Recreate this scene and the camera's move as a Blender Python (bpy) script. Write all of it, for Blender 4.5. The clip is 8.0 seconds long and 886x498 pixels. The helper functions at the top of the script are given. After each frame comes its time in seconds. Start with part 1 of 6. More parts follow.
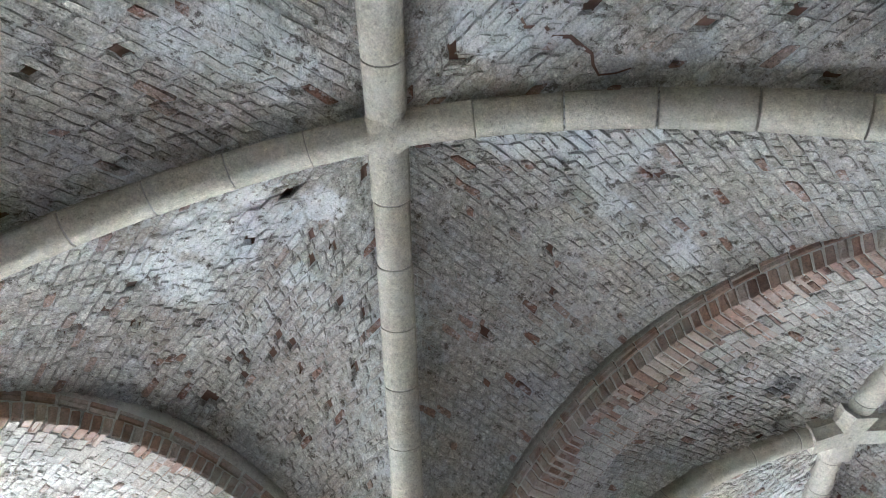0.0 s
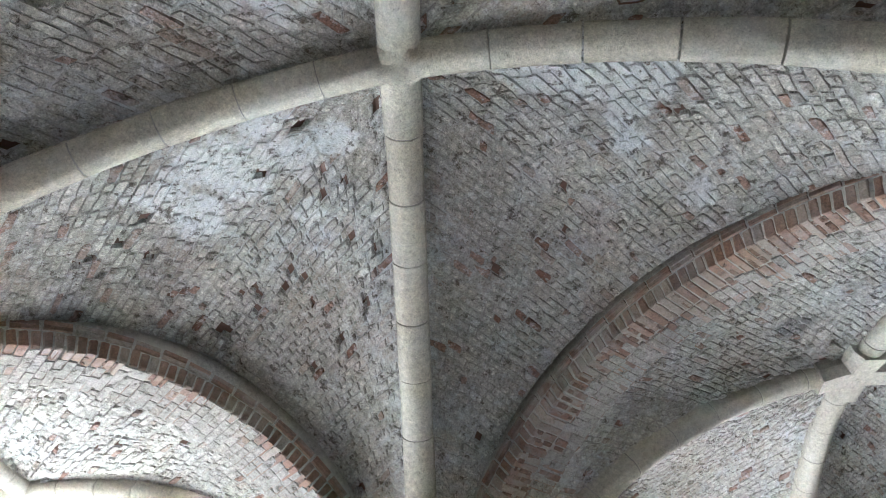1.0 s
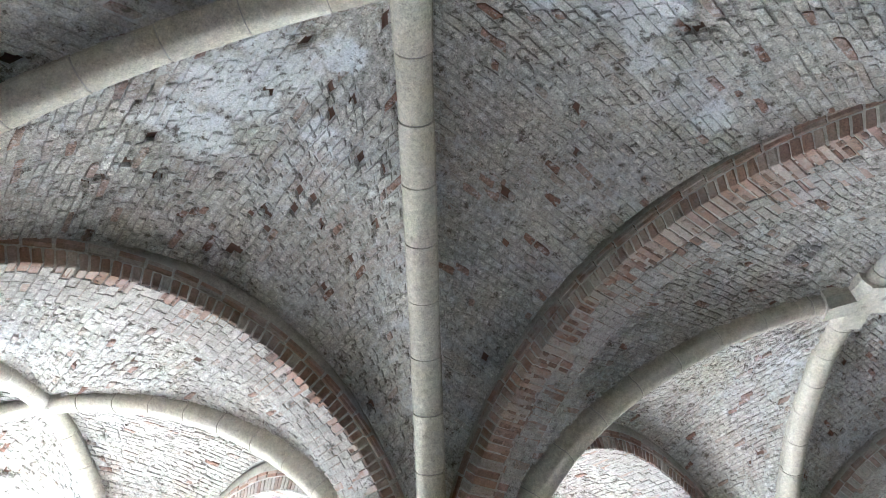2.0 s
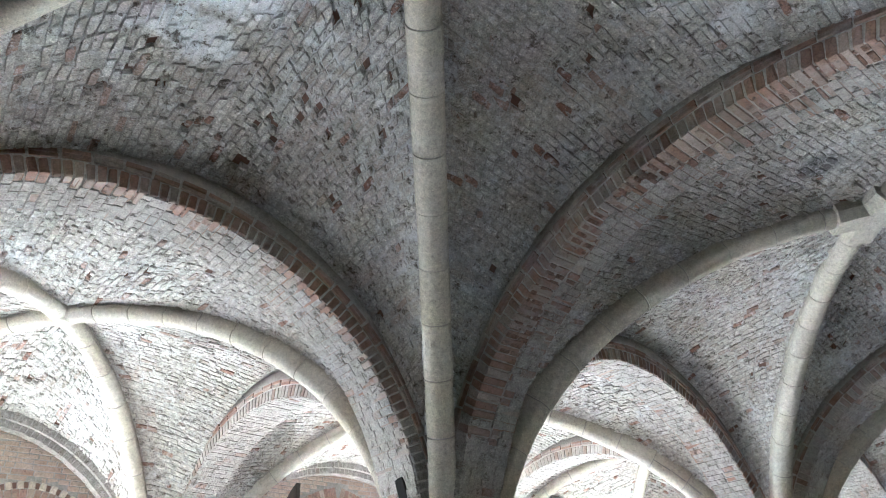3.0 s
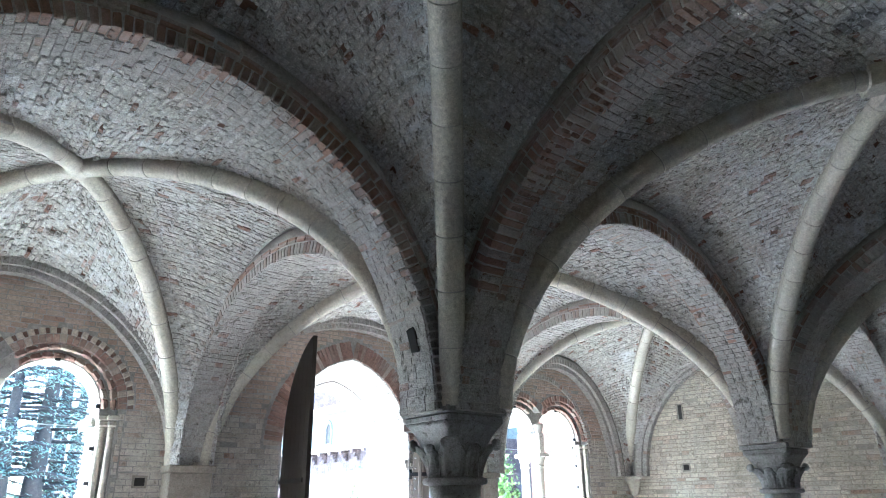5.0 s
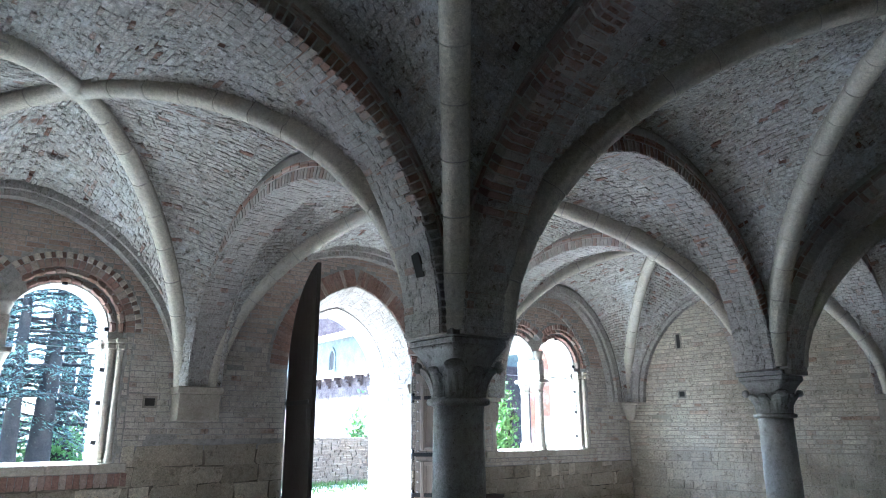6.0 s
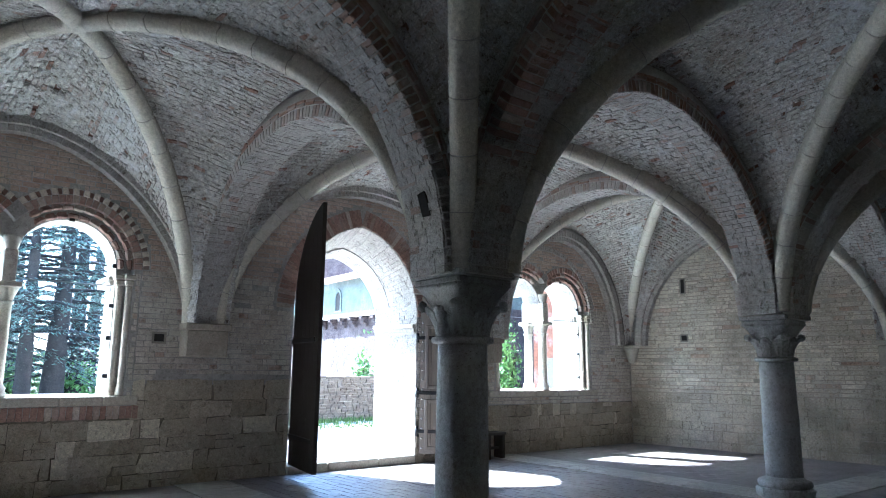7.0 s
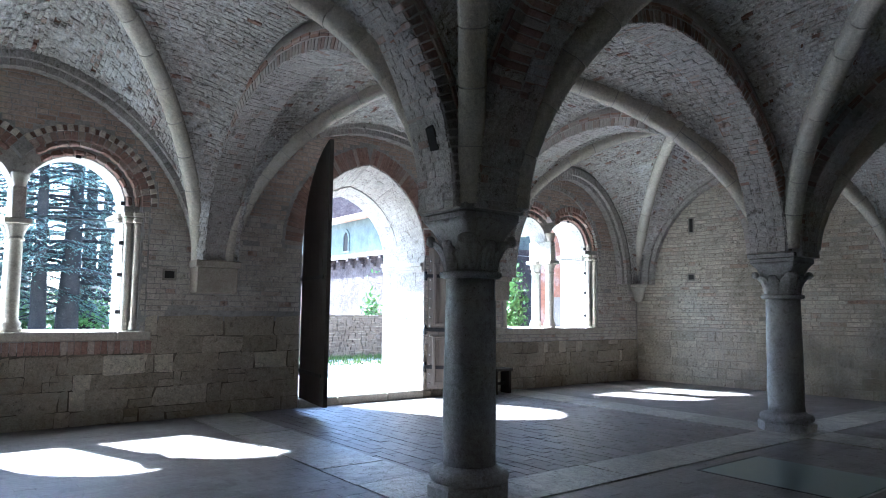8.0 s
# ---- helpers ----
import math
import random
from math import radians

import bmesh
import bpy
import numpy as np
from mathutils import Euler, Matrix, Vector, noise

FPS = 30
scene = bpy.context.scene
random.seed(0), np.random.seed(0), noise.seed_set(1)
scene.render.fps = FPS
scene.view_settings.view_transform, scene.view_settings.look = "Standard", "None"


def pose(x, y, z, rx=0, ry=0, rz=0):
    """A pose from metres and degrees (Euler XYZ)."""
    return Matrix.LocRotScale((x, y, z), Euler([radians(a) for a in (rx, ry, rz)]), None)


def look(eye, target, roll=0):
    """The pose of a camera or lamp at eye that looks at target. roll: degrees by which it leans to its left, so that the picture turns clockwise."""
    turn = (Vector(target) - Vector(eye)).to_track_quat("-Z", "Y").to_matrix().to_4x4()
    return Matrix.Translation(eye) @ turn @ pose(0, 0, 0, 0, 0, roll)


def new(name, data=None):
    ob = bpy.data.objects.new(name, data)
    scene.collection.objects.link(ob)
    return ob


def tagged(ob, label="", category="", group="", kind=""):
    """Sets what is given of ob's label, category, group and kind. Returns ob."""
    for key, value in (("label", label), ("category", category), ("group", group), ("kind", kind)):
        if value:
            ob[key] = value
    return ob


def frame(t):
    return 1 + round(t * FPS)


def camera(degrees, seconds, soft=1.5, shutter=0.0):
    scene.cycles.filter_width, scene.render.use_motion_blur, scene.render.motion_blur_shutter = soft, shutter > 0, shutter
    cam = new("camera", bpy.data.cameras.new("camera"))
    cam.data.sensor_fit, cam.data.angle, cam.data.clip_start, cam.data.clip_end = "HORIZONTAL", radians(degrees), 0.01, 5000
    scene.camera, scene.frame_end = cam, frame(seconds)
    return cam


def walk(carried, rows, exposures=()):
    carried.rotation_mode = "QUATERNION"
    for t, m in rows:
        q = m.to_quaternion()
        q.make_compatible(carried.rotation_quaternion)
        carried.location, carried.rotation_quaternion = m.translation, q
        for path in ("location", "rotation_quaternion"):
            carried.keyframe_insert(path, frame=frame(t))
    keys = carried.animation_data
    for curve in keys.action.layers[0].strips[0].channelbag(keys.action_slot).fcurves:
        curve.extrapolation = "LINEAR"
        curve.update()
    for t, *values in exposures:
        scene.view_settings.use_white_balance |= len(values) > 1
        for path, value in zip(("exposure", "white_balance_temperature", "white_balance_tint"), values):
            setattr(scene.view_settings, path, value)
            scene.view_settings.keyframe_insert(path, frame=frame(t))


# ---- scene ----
cam = camera(66.0, 8.0, soft=1.0)
PATH = [
    (0, (-3.899, -4.639, 1.781), (-2.955, -3.729, 3.291), -7.4),
    (0.5, (-3.89, -4.626, 1.788), (-2.924, -3.657, 3.246), -6.3),
    (1, (-3.878, -4.61, 1.785), (-2.883, -3.574, 3.177), -5.1),
    (2.5, (-3.845, -4.567, 1.752), (-2.754, -3.339, 2.893), -3.0),
    (3, (-3.826, -4.549, 1.734), (-2.707, -3.259, 2.775), -2.6),
    (3.5, (-3.824, -4.542, 1.718), (-2.682, -3.205, 2.672), -2.3),
    (4, (-3.812, -4.531, 1.698), (-2.652, -3.15, 2.564), -2.1),
    (4.5, (-3.806, -4.516, 1.681), (-2.631, -3.1, 2.464), -1.6),
    (4.7, (-3.785, -4.524, 1.666), (-2.609, -3.092, 2.419), -1.1),
    (5.8, (-3.775, -4.478, 1.605), (-2.564, -2.984, 2.153), -0.4),
    (6, (-3.78, -4.472, 1.601), (-2.563, -2.969, 2.112), -0.2),
    (6.5, (-3.772, -4.463, 1.58), (-2.55, -2.94, 2.015), 0.2),
    (7, (-3.767, -4.455, 1.566), (-2.541, -2.914, 1.917), 0.6),
    (7.5, (-3.762, -4.448, 1.544), (-2.536, -2.891, 1.812), 0.9),
    (8, (-3.757, -4.431, 1.514), (-2.532, -2.86, 1.695), 0.7),
]
walk(cam, [(t, look(eye, target, roll)) for t, eye, target, roll in PATH],
     exposures=[(0.0, 6.62, 5400, 6), (1.2, 6.72, 5400, 6), (2.5, 6.4, 5380, 6), (3.5, 5.96, 5310, 6), (4.5, 5.46, 5190, 5), (6.0, 4.44, 4970, 4), (7.0, 3.98, 4960, 5), (8.0, 3.76, 5020, 7)])

# ---- world and sun ----
SUN_WAY = Vector((0.40, -1.12, -1.0)).normalized()
world = bpy.data.worlds.new("sky")
scene.world = world
world.use_nodes = True
wn = world.node_tree.nodes
sky = wn.new("ShaderNodeTexSky")
sky.sky_type = 'NISHITA'
sky.sun_disc = False
sky.sun_elevation = math.asin(-SUN_WAY.z)
sky.sun_rotation = math.atan2(-SUN_WAY.x, -SUN_WAY.y)
world.node_tree.links.new(sky.outputs[0], wn["Background"].inputs[0])
wn["Background"].inputs[1].default_value = 0.15
sun = new("sun", bpy.data.lights.new("sun", 'SUN'))
sun.data.energy, sun.data.angle, sun.data.color = 5.0, radians(0.55), (1.0, 0.95, 0.87)
sun.matrix_world = look((0, 20, 20), Vector((0, 20, 20)) + SUN_WAY)


# ---- materials ----
def nodes_of(name):
    m = bpy.data.materials.new(name)
    m.use_nodes = True
    return m, m.node_tree.nodes, m.node_tree.links, m.node_tree.nodes["Principled BSDF"]


def ramp_of(n, stops, mode='LINEAR'):
    r = n.new("ShaderNodeValToRGB")
    r.color_ramp.interpolation = mode
    el = r.color_ramp.elements
    while len(el) < len(stops):
        el.new(0.5)
    for e, (p, c) in zip(el, stops):
        e.position, e.color = p, (*c, 1)
    return r


def noise_of(n, l, scale, detail=5, rough=0.6, off=(0, 0, 0), stretch=(1, 1, 1)):
    g = n.new("ShaderNodeNewGeometry")
    mp = n.new("ShaderNodeMapping")
    mp.inputs["Location"].default_value = off
    mp.inputs["Scale"].default_value = stretch
    t = n.new("ShaderNodeTexNoise")
    t.inputs["Scale"].default_value, t.inputs["Detail"].default_value, t.inputs["Roughness"].default_value = scale, detail, rough
    l.new(g.outputs["Position"], mp.inputs["Vector"])
    l.new(mp.outputs[0], t.inputs["Vector"])
    return t.outputs["Fac"]


def mix_of(n, l, fac, a, b, mode='MIX'):
    m = n.new("ShaderNodeMix")
    m.data_type, m.blend_type = 'RGBA', mode
    for sock, v in ((m.inputs[0], fac), (m.inputs[6], a), (m.inputs[7], b)):
        if isinstance(v, (tuple, list)):
            sock.default_value = (*v, 1)
        elif isinstance(v, (int, float)):
            sock.default_value = v
        else:
            l.new(v, sock)
    return m.outputs[2]


def step_of(n, l, v, lo, hi, gain=1.0):
    m = n.new("ShaderNodeMapRange")
    m.inputs[1].default_value, m.inputs[2].default_value, m.inputs[4].default_value = lo, hi, gain
    m.interpolation_type = 'SMOOTHSTEP'
    l.new(v, m.inputs[0])
    return m.outputs[0]


def masonry(name, stops, who="island", pale=(0.62, 0.6, 0.58), pale_lo=0.52, pale_hi=0.68, pale_gain=0.8, dirt=(0.12, 0.1, 0.085),
            dirt_gain=0.5, rough=0.9, bump=0.5, pits=0.0, grain=26.0, big=0.9, seed=0.0, soot=0.0, mottle=0.55, spots=(), relief=0.012, chips=0.0, bare=0.0, dark_spots=(), rugged=0.0, flakes=0.0, crisp=0.0):
    """Weathered stone or brick: a tone for each piece, pale wash in patches, dirt, grain and pits."""
    m, n, l, b = nodes_of(name)
    if who == "island":
        src = n.new("ShaderNodeNewGeometry").outputs["Random Per Island"]
    elif who == "object":
        src = n.new("ShaderNodeObjectInfo").outputs["Random"]
    else:
        src = noise_of(n, l, 3.0, 3, 0.5, (seed, 2, 5))
    r = ramp_of(n, stops)
    l.new(src, r.inputs[0])
    fine = noise_of(n, l, grain, 6, 0.7, (seed, 0, 0))
    mid = noise_of(n, l, 6.5, 5, 0.65, (0, seed, 3))
    large = noise_of(n, l, big, 4, 0.6, (seed, 7, 1))
    speck = ramp_of(n, [(0.28, (0.42, 0.41, 0.40)), (0.44, (0.86, 0.85, 0.84)), (0.56, (1.05, 1.05, 1.05)), (0.72, (1.5, 1.5, 1.5))])
    l.new(fine, speck.inputs[0])
    col = mix_of(n, l, mottle, r.outputs[0], speck.outputs[0], 'MULTIPLY')
    grit = ramp_of(n, [(0.30, (0.55, 0.54, 0.53)), (0.5, (1, 1, 1)), (0.70, (1.35, 1.35, 1.35))])
    l.new(noise_of(n, l, grain * 3.2, 4, 0.7, (2, seed, 4)), grit.inputs[0])
    col = mix_of(n, l, mottle, col, grit.outputs[0], 'MULTIPLY')
    dust = None
    if crisp:
        dust = noise_of(n, l, 95.0, 5, 0.75, (seed, 5, 1))
        tooth = ramp_of(n, [(0.30, (0.38, 0.37, 0.36)), (0.46, (0.95, 0.95, 0.95)), (0.56, (1.02, 1.02, 1.02)), (0.70, (1.55, 1.55, 1.55))])
        l.new(dust, tooth.inputs[0])
    mul = n.new("ShaderNodeMath")
    mul.operation = 'MULTIPLY'
    l.new(step_of(n, l, large, pale_lo - 0.1, pale_hi, 1.0), mul.inputs[0])
    l.new(step_of(n, l, mid, 0.36, 0.6, pale_gain), mul.inputs[1])
    wash = mul.outputs[0]
    if spots:
        geo = n.new("ShaderNodeNewGeometry")
        warp = n.new("ShaderNodeVectorMath")
        warp.operation = 'MULTIPLY_ADD'
        warp.inputs[1].default_value = (0.28, 0.28, 0.28)
        nz = n.new("ShaderNodeTexNoise")
        nz.inputs["Scale"].default_value, nz.inputs["Detail"].default_value = 6.0, 6.0
        l.new(geo.outputs["Position"], nz.inputs["Vector"])
        l.new(nz.outputs["Color"], warp.inputs[0])
        l.new(geo.outputs["Position"], warp.inputs[2])
        for (x, y, z), r0 in spots:
            d = n.new("ShaderNodeVectorMath")
            d.operation = 'DISTANCE'
            d.inputs[1].default_value = (x + 0.14, y + 0.14, z + 0.14)
            l.new(warp.outputs[0], d.inputs[0])
            near = step_of(n, l, d.outputs["Value"], r0 * 1.35, r0 * 0.85, 1.0)
            mx = n.new("ShaderNodeMath")
            mx.operation = 'MAXIMUM'
            l.new(wash, mx.inputs[0])
            l.new(near, mx.inputs[1])
            wash = mx.outputs[0]
        gate2 = n.new("ShaderNodeMath")
        gate2.operation = 'MULTIPLY'
        l.new(wash, gate2.inputs[0])
        l.new(step_of(n, l, fine, 0.32, 0.45, 1.0), gate2.inputs[1])
        wash = gate2.outputs[0]
    col = mix_of(n, l, wash, col, pale)
    dn = noise_of(n, l, 14.0, 6, 0.75, (3, seed, 9))
    col = mix_of(n, l, step_of(n, l, dn, 0.56, 0.74, dirt_gain), col, dirt)
    if bare:
        col = mix_of(n, l, step_of(n, l, noise_of(n, l, 1.6, 6, 0.7, (seed, 11, 4)), 0.52, 0.66, bare), col, (0.33, 0.235, 0.195))
    if dark_spots:
        geo = n.new("ShaderNodeNewGeometry")
        for place, r0 in dark_spots:
            d = n.new("ShaderNodeVectorMath")
            d.operation = 'DISTANCE'
            d.inputs[1].default_value = place
            l.new(geo.outputs["Position"], d.inputs[0])
            col = mix_of(n, l, step_of(n, l, d.outputs["Value"], r0 * 1.4, r0 * 0.7, 0.75), col, (0.13, 0.13, 0.14))
    if flakes:
        col = mix_of(n, l, step_of(n, l, noise_of(n, l, 13.0, 13, 0.82, (seed, 6, 2)), 0.525, 0.575, flakes), col, pale)
    chip = None
    if chips:
        chip = step_of(n, l, noise_of(n, l, 11.0, 12, 0.80, (seed, 1, 8)), 0.565, 0.605, chips)
        col = mix_of(n, l, chip, col, (0.125, 0.092, 0.076))
    if crisp:
        col = mix_of(n, l, crisp, col, tooth.outputs[0], 'MULTIPLY')
    if soot:
        col = mix_of(n, l, step_of(n, l, noise_of(n, l, 0.55, 3, 0.6, (9, 4, seed)), 0.45, 0.7, soot), col, dirt)
    height = fine
    if chip is not None:
        sub = n.new("ShaderNodeMath")
        sub.operation = 'SUBTRACT'
        l.new(fine, sub.inputs[0])
        l.new(chip, sub.inputs[1])
        height = sub.outputs[0]
    if pits:
        v = n.new("ShaderNodeTexVoronoi")
        v.inputs["Scale"].default_value = 34.0
        g = n.new("ShaderNodeNewGeometry")
        l.new(g.outputs["Position"], v.inputs["Vector"])
        hole = step_of(n, l, v.outputs["Distance"], 0.06, 0.2)
        gate = n.new("ShaderNodeMath")
        gate.operation = 'MAXIMUM'
        l.new(hole, gate.inputs[0])
        l.new(step_of(n, l, mid, 0.62, 0.5), gate.inputs[1])
        inv = n.new("ShaderNodeMath")
        inv.operation = 'SUBTRACT'
        inv.inputs[0].default_value = 1.0
        l.new(gate.outputs[0], inv.inputs[1])
        sc = n.new("ShaderNodeMath")
        sc.operation = 'MULTIPLY'
        sc.inputs[1].default_value = pits
        l.new(inv.outputs[0], sc.inputs[0])
        col = mix_of(n, l, sc.outputs[0], col, (0.03, 0.027, 0.025))
        mh = n.new("ShaderNodeMath")
        mh.operation = 'MULTIPLY_ADD'
        mh.inputs[1].default_value = -1.2
        l.new(sc.outputs[0], mh.inputs[0])
        l.new(height, mh.inputs[2])
        height = mh.outputs[0]
    l.new(col, b.inputs["Base Color"])
    b.inputs["Roughness"].default_value = rough
    b.inputs["Specular IOR Level"].default_value = 0.25
    add = n.new("ShaderNodeMath")
    add.operation = 'ADD'
    l.new(height, add.inputs[0])
    l.new(mid, add.inputs[1])
    if rugged:
        lump = n.new("ShaderNodeMath")
        lump.operation = 'MULTIPLY_ADD'
        lump.inputs[1].default_value = rugged
        l.new(noise_of(n, l, 12.0, 12, 0.78, (4, seed, 6)), lump.inputs[0])
        l.new(add.outputs[0], lump.inputs[2])
        add = lump
    if crisp:
        rough_face = n.new("ShaderNodeMath")
        rough_face.operation = 'MULTIPLY_ADD'
        rough_face.inputs[1].default_value = 0.45
        l.new(dust, rough_face.inputs[0])
        l.new(add.outputs[0], rough_face.inputs[2])
        add = rough_face
    bp = n.new("ShaderNodeBump")
    bp.inputs["Strength"].default_value, bp.inputs["Distance"].default_value = bump, relief
    l.new(add.outputs[0], bp.inputs["Height"])
    l.new(bp.outputs[0], b.inputs["Normal"])
    return m


VAULT_TONES = [(0.0, (0.53, 0.505, 0.465)), (0.25, (0.64, 0.62, 0.58)), (0.5, (0.57, 0.54, 0.495)), (0.75, (0.65, 0.63, 0.595)),
               (0.89, (0.56, 0.52, 0.475)), (0.95, (0.50, 0.44, 0.395)), (0.975, (0.43, 0.31, 0.26)), (0.988, (0.34, 0.20, 0.155)), (1.0, (0.24, 0.13, 0.10))]
LIME = [((-3.04, -2.33, 5.05), 0.16), ((-2.95, -1.95, 5.07), 0.22), ((-3.0, -1.45, 5.05), 0.18), ((-3.26, -1.56, 4.97), 0.17), ((-2.75, -2.2, 5.1), 0.15),
        ((-1.83, -3.72, 5.03), 0.22), ((-1.6, -3.86, 4.99), 0.22), ((-2.06, -3.52, 5.06), 0.16), ((-1.45, -3.7, 4.99), 0.15), ((-0.63, -3.6, 4.97), 0.13),
        ((-3.54, -3.1, 5.0), 0.2), ((-3.34, -3.1, 5.04), 0.18), ((-2.65, -3.95, 5.04), 0.2), ((-2.45, -4.2, 5.0), 0.2),
        ((-2.62, -2.45, 5.1), 0.12), ((-3.15, -1.85, 5.02), 0.16), ((-2.45, -1.9, 5.1), 0.1), ((-1.25, -3.55, 5.02), 0.12), ((-3.8, -2.95, 4.97), 0.15)]
M_VAULT = masonry("vault_brick", VAULT_TONES, pale=(0.88, 0.885, 0.89), pale_lo=0.58, pale_hi=0.75, pale_gain=0.7, dirt_gain=0.55, bump=1.0, pits=0.35, grain=22, spots=LIME, mottle=1.0, relief=0.02, chips=0.85, bare=0.4, rugged=1.0, flakes=0.5, dark_spots=[((1.47, -3.2, 5.1), 0.16)], crisp=0.8)
M_MORTAR = masonry("lime_mortar", [(0.3, (0.42, 0.40, 0.38)), (0.7, (0.33, 0.315, 0.295))], who="noise", bump=1.0, grain=40, dirt_gain=0.6, mottle=0.7)
M_BED = masonry("vault_bed_mortar", [(0.3, (0.52, 0.50, 0.465)), (0.7, (0.42, 0.395, 0.365))], who="noise", pale=(0.84, 0.85, 0.87), bump=1.0, grain=30, dirt_gain=0.6, mottle=0.9, spots=LIME, relief=0.02, chips=0.7, rugged=1.0, flakes=0.4, crisp=0.8)
M_JOINT = masonry("dark_old_joint", [(0.3, (0.38, 0.345, 0.30)), (0.7, (0.25, 0.225, 0.195))], who="noise", pale=(0.3, 0.28, 0.25), pale_gain=0.4, bump=0.8, grain=40)
RED_TONES = [(0.0, (0.33, 0.195, 0.15)), (0.3, (0.43, 0.28, 0.22)), (0.6, (0.32, 0.215, 0.18)), (0.8, (0.50, 0.40, 0.34)), (1.0, (0.48, 0.42, 0.38))]
M_ARCH = masonry("arch_brick", RED_TONES, who="object", pale=(0.50, 0.46, 0.42), pale_lo=0.5, pale_hi=0.62, pale_gain=0.75, bump=0.6, pits=0.6, crisp=0.6)
M_ARCH_JOINED = masonry("arch_brick_joined", RED_TONES, who="island", pale=(0.50, 0.46, 0.42), pale_lo=0.5, pale_hi=0.62, pale_gain=0.75, bump=0.6, pits=0.6, crisp=0.6)
M_SOFFIT = masonry("limewashed_brick", [(0.0, (0.53, 0.51, 0.48)), (0.5, (0.45, 0.42, 0.39)), (0.8, (0.54, 0.51, 0.48)), (0.95, (0.47, 0.43, 0.39)), (1.0, (0.40, 0.27, 0.22))],
                   who="object", pale_gain=0.6, dirt_gain=0.5, bump=0.9, pits=1.0, mottle=0.9, chips=0.7, relief=0.02, flakes=0.5, crisp=0.8)
M_RIB = masonry("rib_stone", [(0.0, (0.59, 0.55, 0.465)), (0.5, (0.66, 0.62, 0.53)), (1.0, (0.61, 0.56, 0.465))], who="object",
                pale=(0.72, 0.70, 0.65), pale_gain=0.5, dirt=(0.30, 0.265, 0.22), dirt_gain=0.4, bump=0.8, pits=0.4, seed=4, mottle=0.6, grain=30, chips=0.14, flakes=0.3, relief=0.014, rugged=0.5, crisp=0.4)
M_COLUMN = masonry("column_stone", [(0.3, (0.40, 0.39, 0.375)), (0.7, (0.31, 0.30, 0.29))], who="noise", pale=(0.45, 0.44, 0.42), pale_gain=0.5,
                   dirt=(0.13, 0.12, 0.11), dirt_gain=0.5, bump=0.7, pits=1.0, rough=0.75, seed=11, mottle=0.7, chips=0.45, crisp=0.4)
M_BRICK = masonry("wall_brick", [(0.0, (0.46, 0.41, 0.35)), (0.25, (0.64, 0.595, 0.525)), (0.5, (0.52, 0.47, 0.405)), (0.8, (0.68, 0.635, 0.57)), (0.93, (0.50, 0.39, 0.325)), (1.0, (0.38, 0.255, 0.205))],
                  who="island", pale=(0.70, 0.665, 0.60), pale_lo=0.46, pale_hi=0.6, pale_gain=0.8, dirt_gain=0.5, bump=1.0, pits=0.5, seed=2, mottle=0.6, grain=18, relief=0.02, chips=0.5, bare=0.3, crisp=0.6)
M_BRICK_P = masonry("wall_brick_piece", [(0.0, (0.46, 0.41, 0.35)), (0.25, (0.64, 0.595, 0.525)), (0.5, (0.52, 0.47, 0.405)), (0.8, (0.68, 0.635, 0.57)), (0.93, (0.50, 0.39, 0.325)), (1.0, (0.38, 0.255, 0.205))],
                    who="object", pale=(0.70, 0.665, 0.60), pale_lo=0.46, pale_hi=0.6, pale_gain=0.8, dirt_gain=0.5, bump=1.0, pits=0.5, seed=2, mottle=0.6, grain=18, relief=0.02, chips=0.5, bare=0.3, crisp=0.6)
RED_WALL = [(0.0, (0.50, 0.37, 0.305)), (0.3, (0.58, 0.465, 0.39)), (0.55, (0.52, 0.405, 0.335)), (0.75, (0.63, 0.53, 0.45)), (0.93, (0.55, 0.44, 0.37)), (1.0, (0.42, 0.28, 0.22))]
RED_RING = [(0.0, (0.33, 0.20, 0.165)), (0.35, (0.42, 0.275, 0.23)), (0.65, (0.32, 0.20, 0.165)), (0.85, (0.48, 0.385, 0.33)), (1.0, (0.56, 0.49, 0.43))]
M_REDBRICK = masonry("red_brick", RED_WALL,
                     who="island", pale=(0.50, 0.45, 0.40), pale_gain=0.5, bump=0.8, seed=6, mottle=0.6, chips=0.4, crisp=0.5)
M_REDBRICK_P = masonry("red_brick_piece", RED_RING,
                       who="object", pale=(0.50, 0.45, 0.40), pale_gain=0.5, bump=0.8, seed=6, mottle=0.6, chips=0.4)
M_ASHLAR = masonry("ashlar_stone", [(0.0, (0.33, 0.285, 0.215)), (0.3, (0.50, 0.44, 0.345)), (0.6, (0.40, 0.345, 0.265)), (0.88, (0.54, 0.475, 0.375)), (0.94, (0.70, 0.64, 0.52)), (1.0, (0.74, 0.68, 0.55))],
                   who="object", pale=(0.50, 0.455, 0.375), pale_lo=0.5, pale_hi=0.62, pale_gain=0.6, dirt=(0.09, 0.078, 0.062), dirt_gain=0.75, bump=1.0, pits=0.9, seed=8, soot=0.4, mottle=0.6, grain=15, relief=0.025, chips=0.5, bare=0.2, rugged=1.0, crisp=0.6)
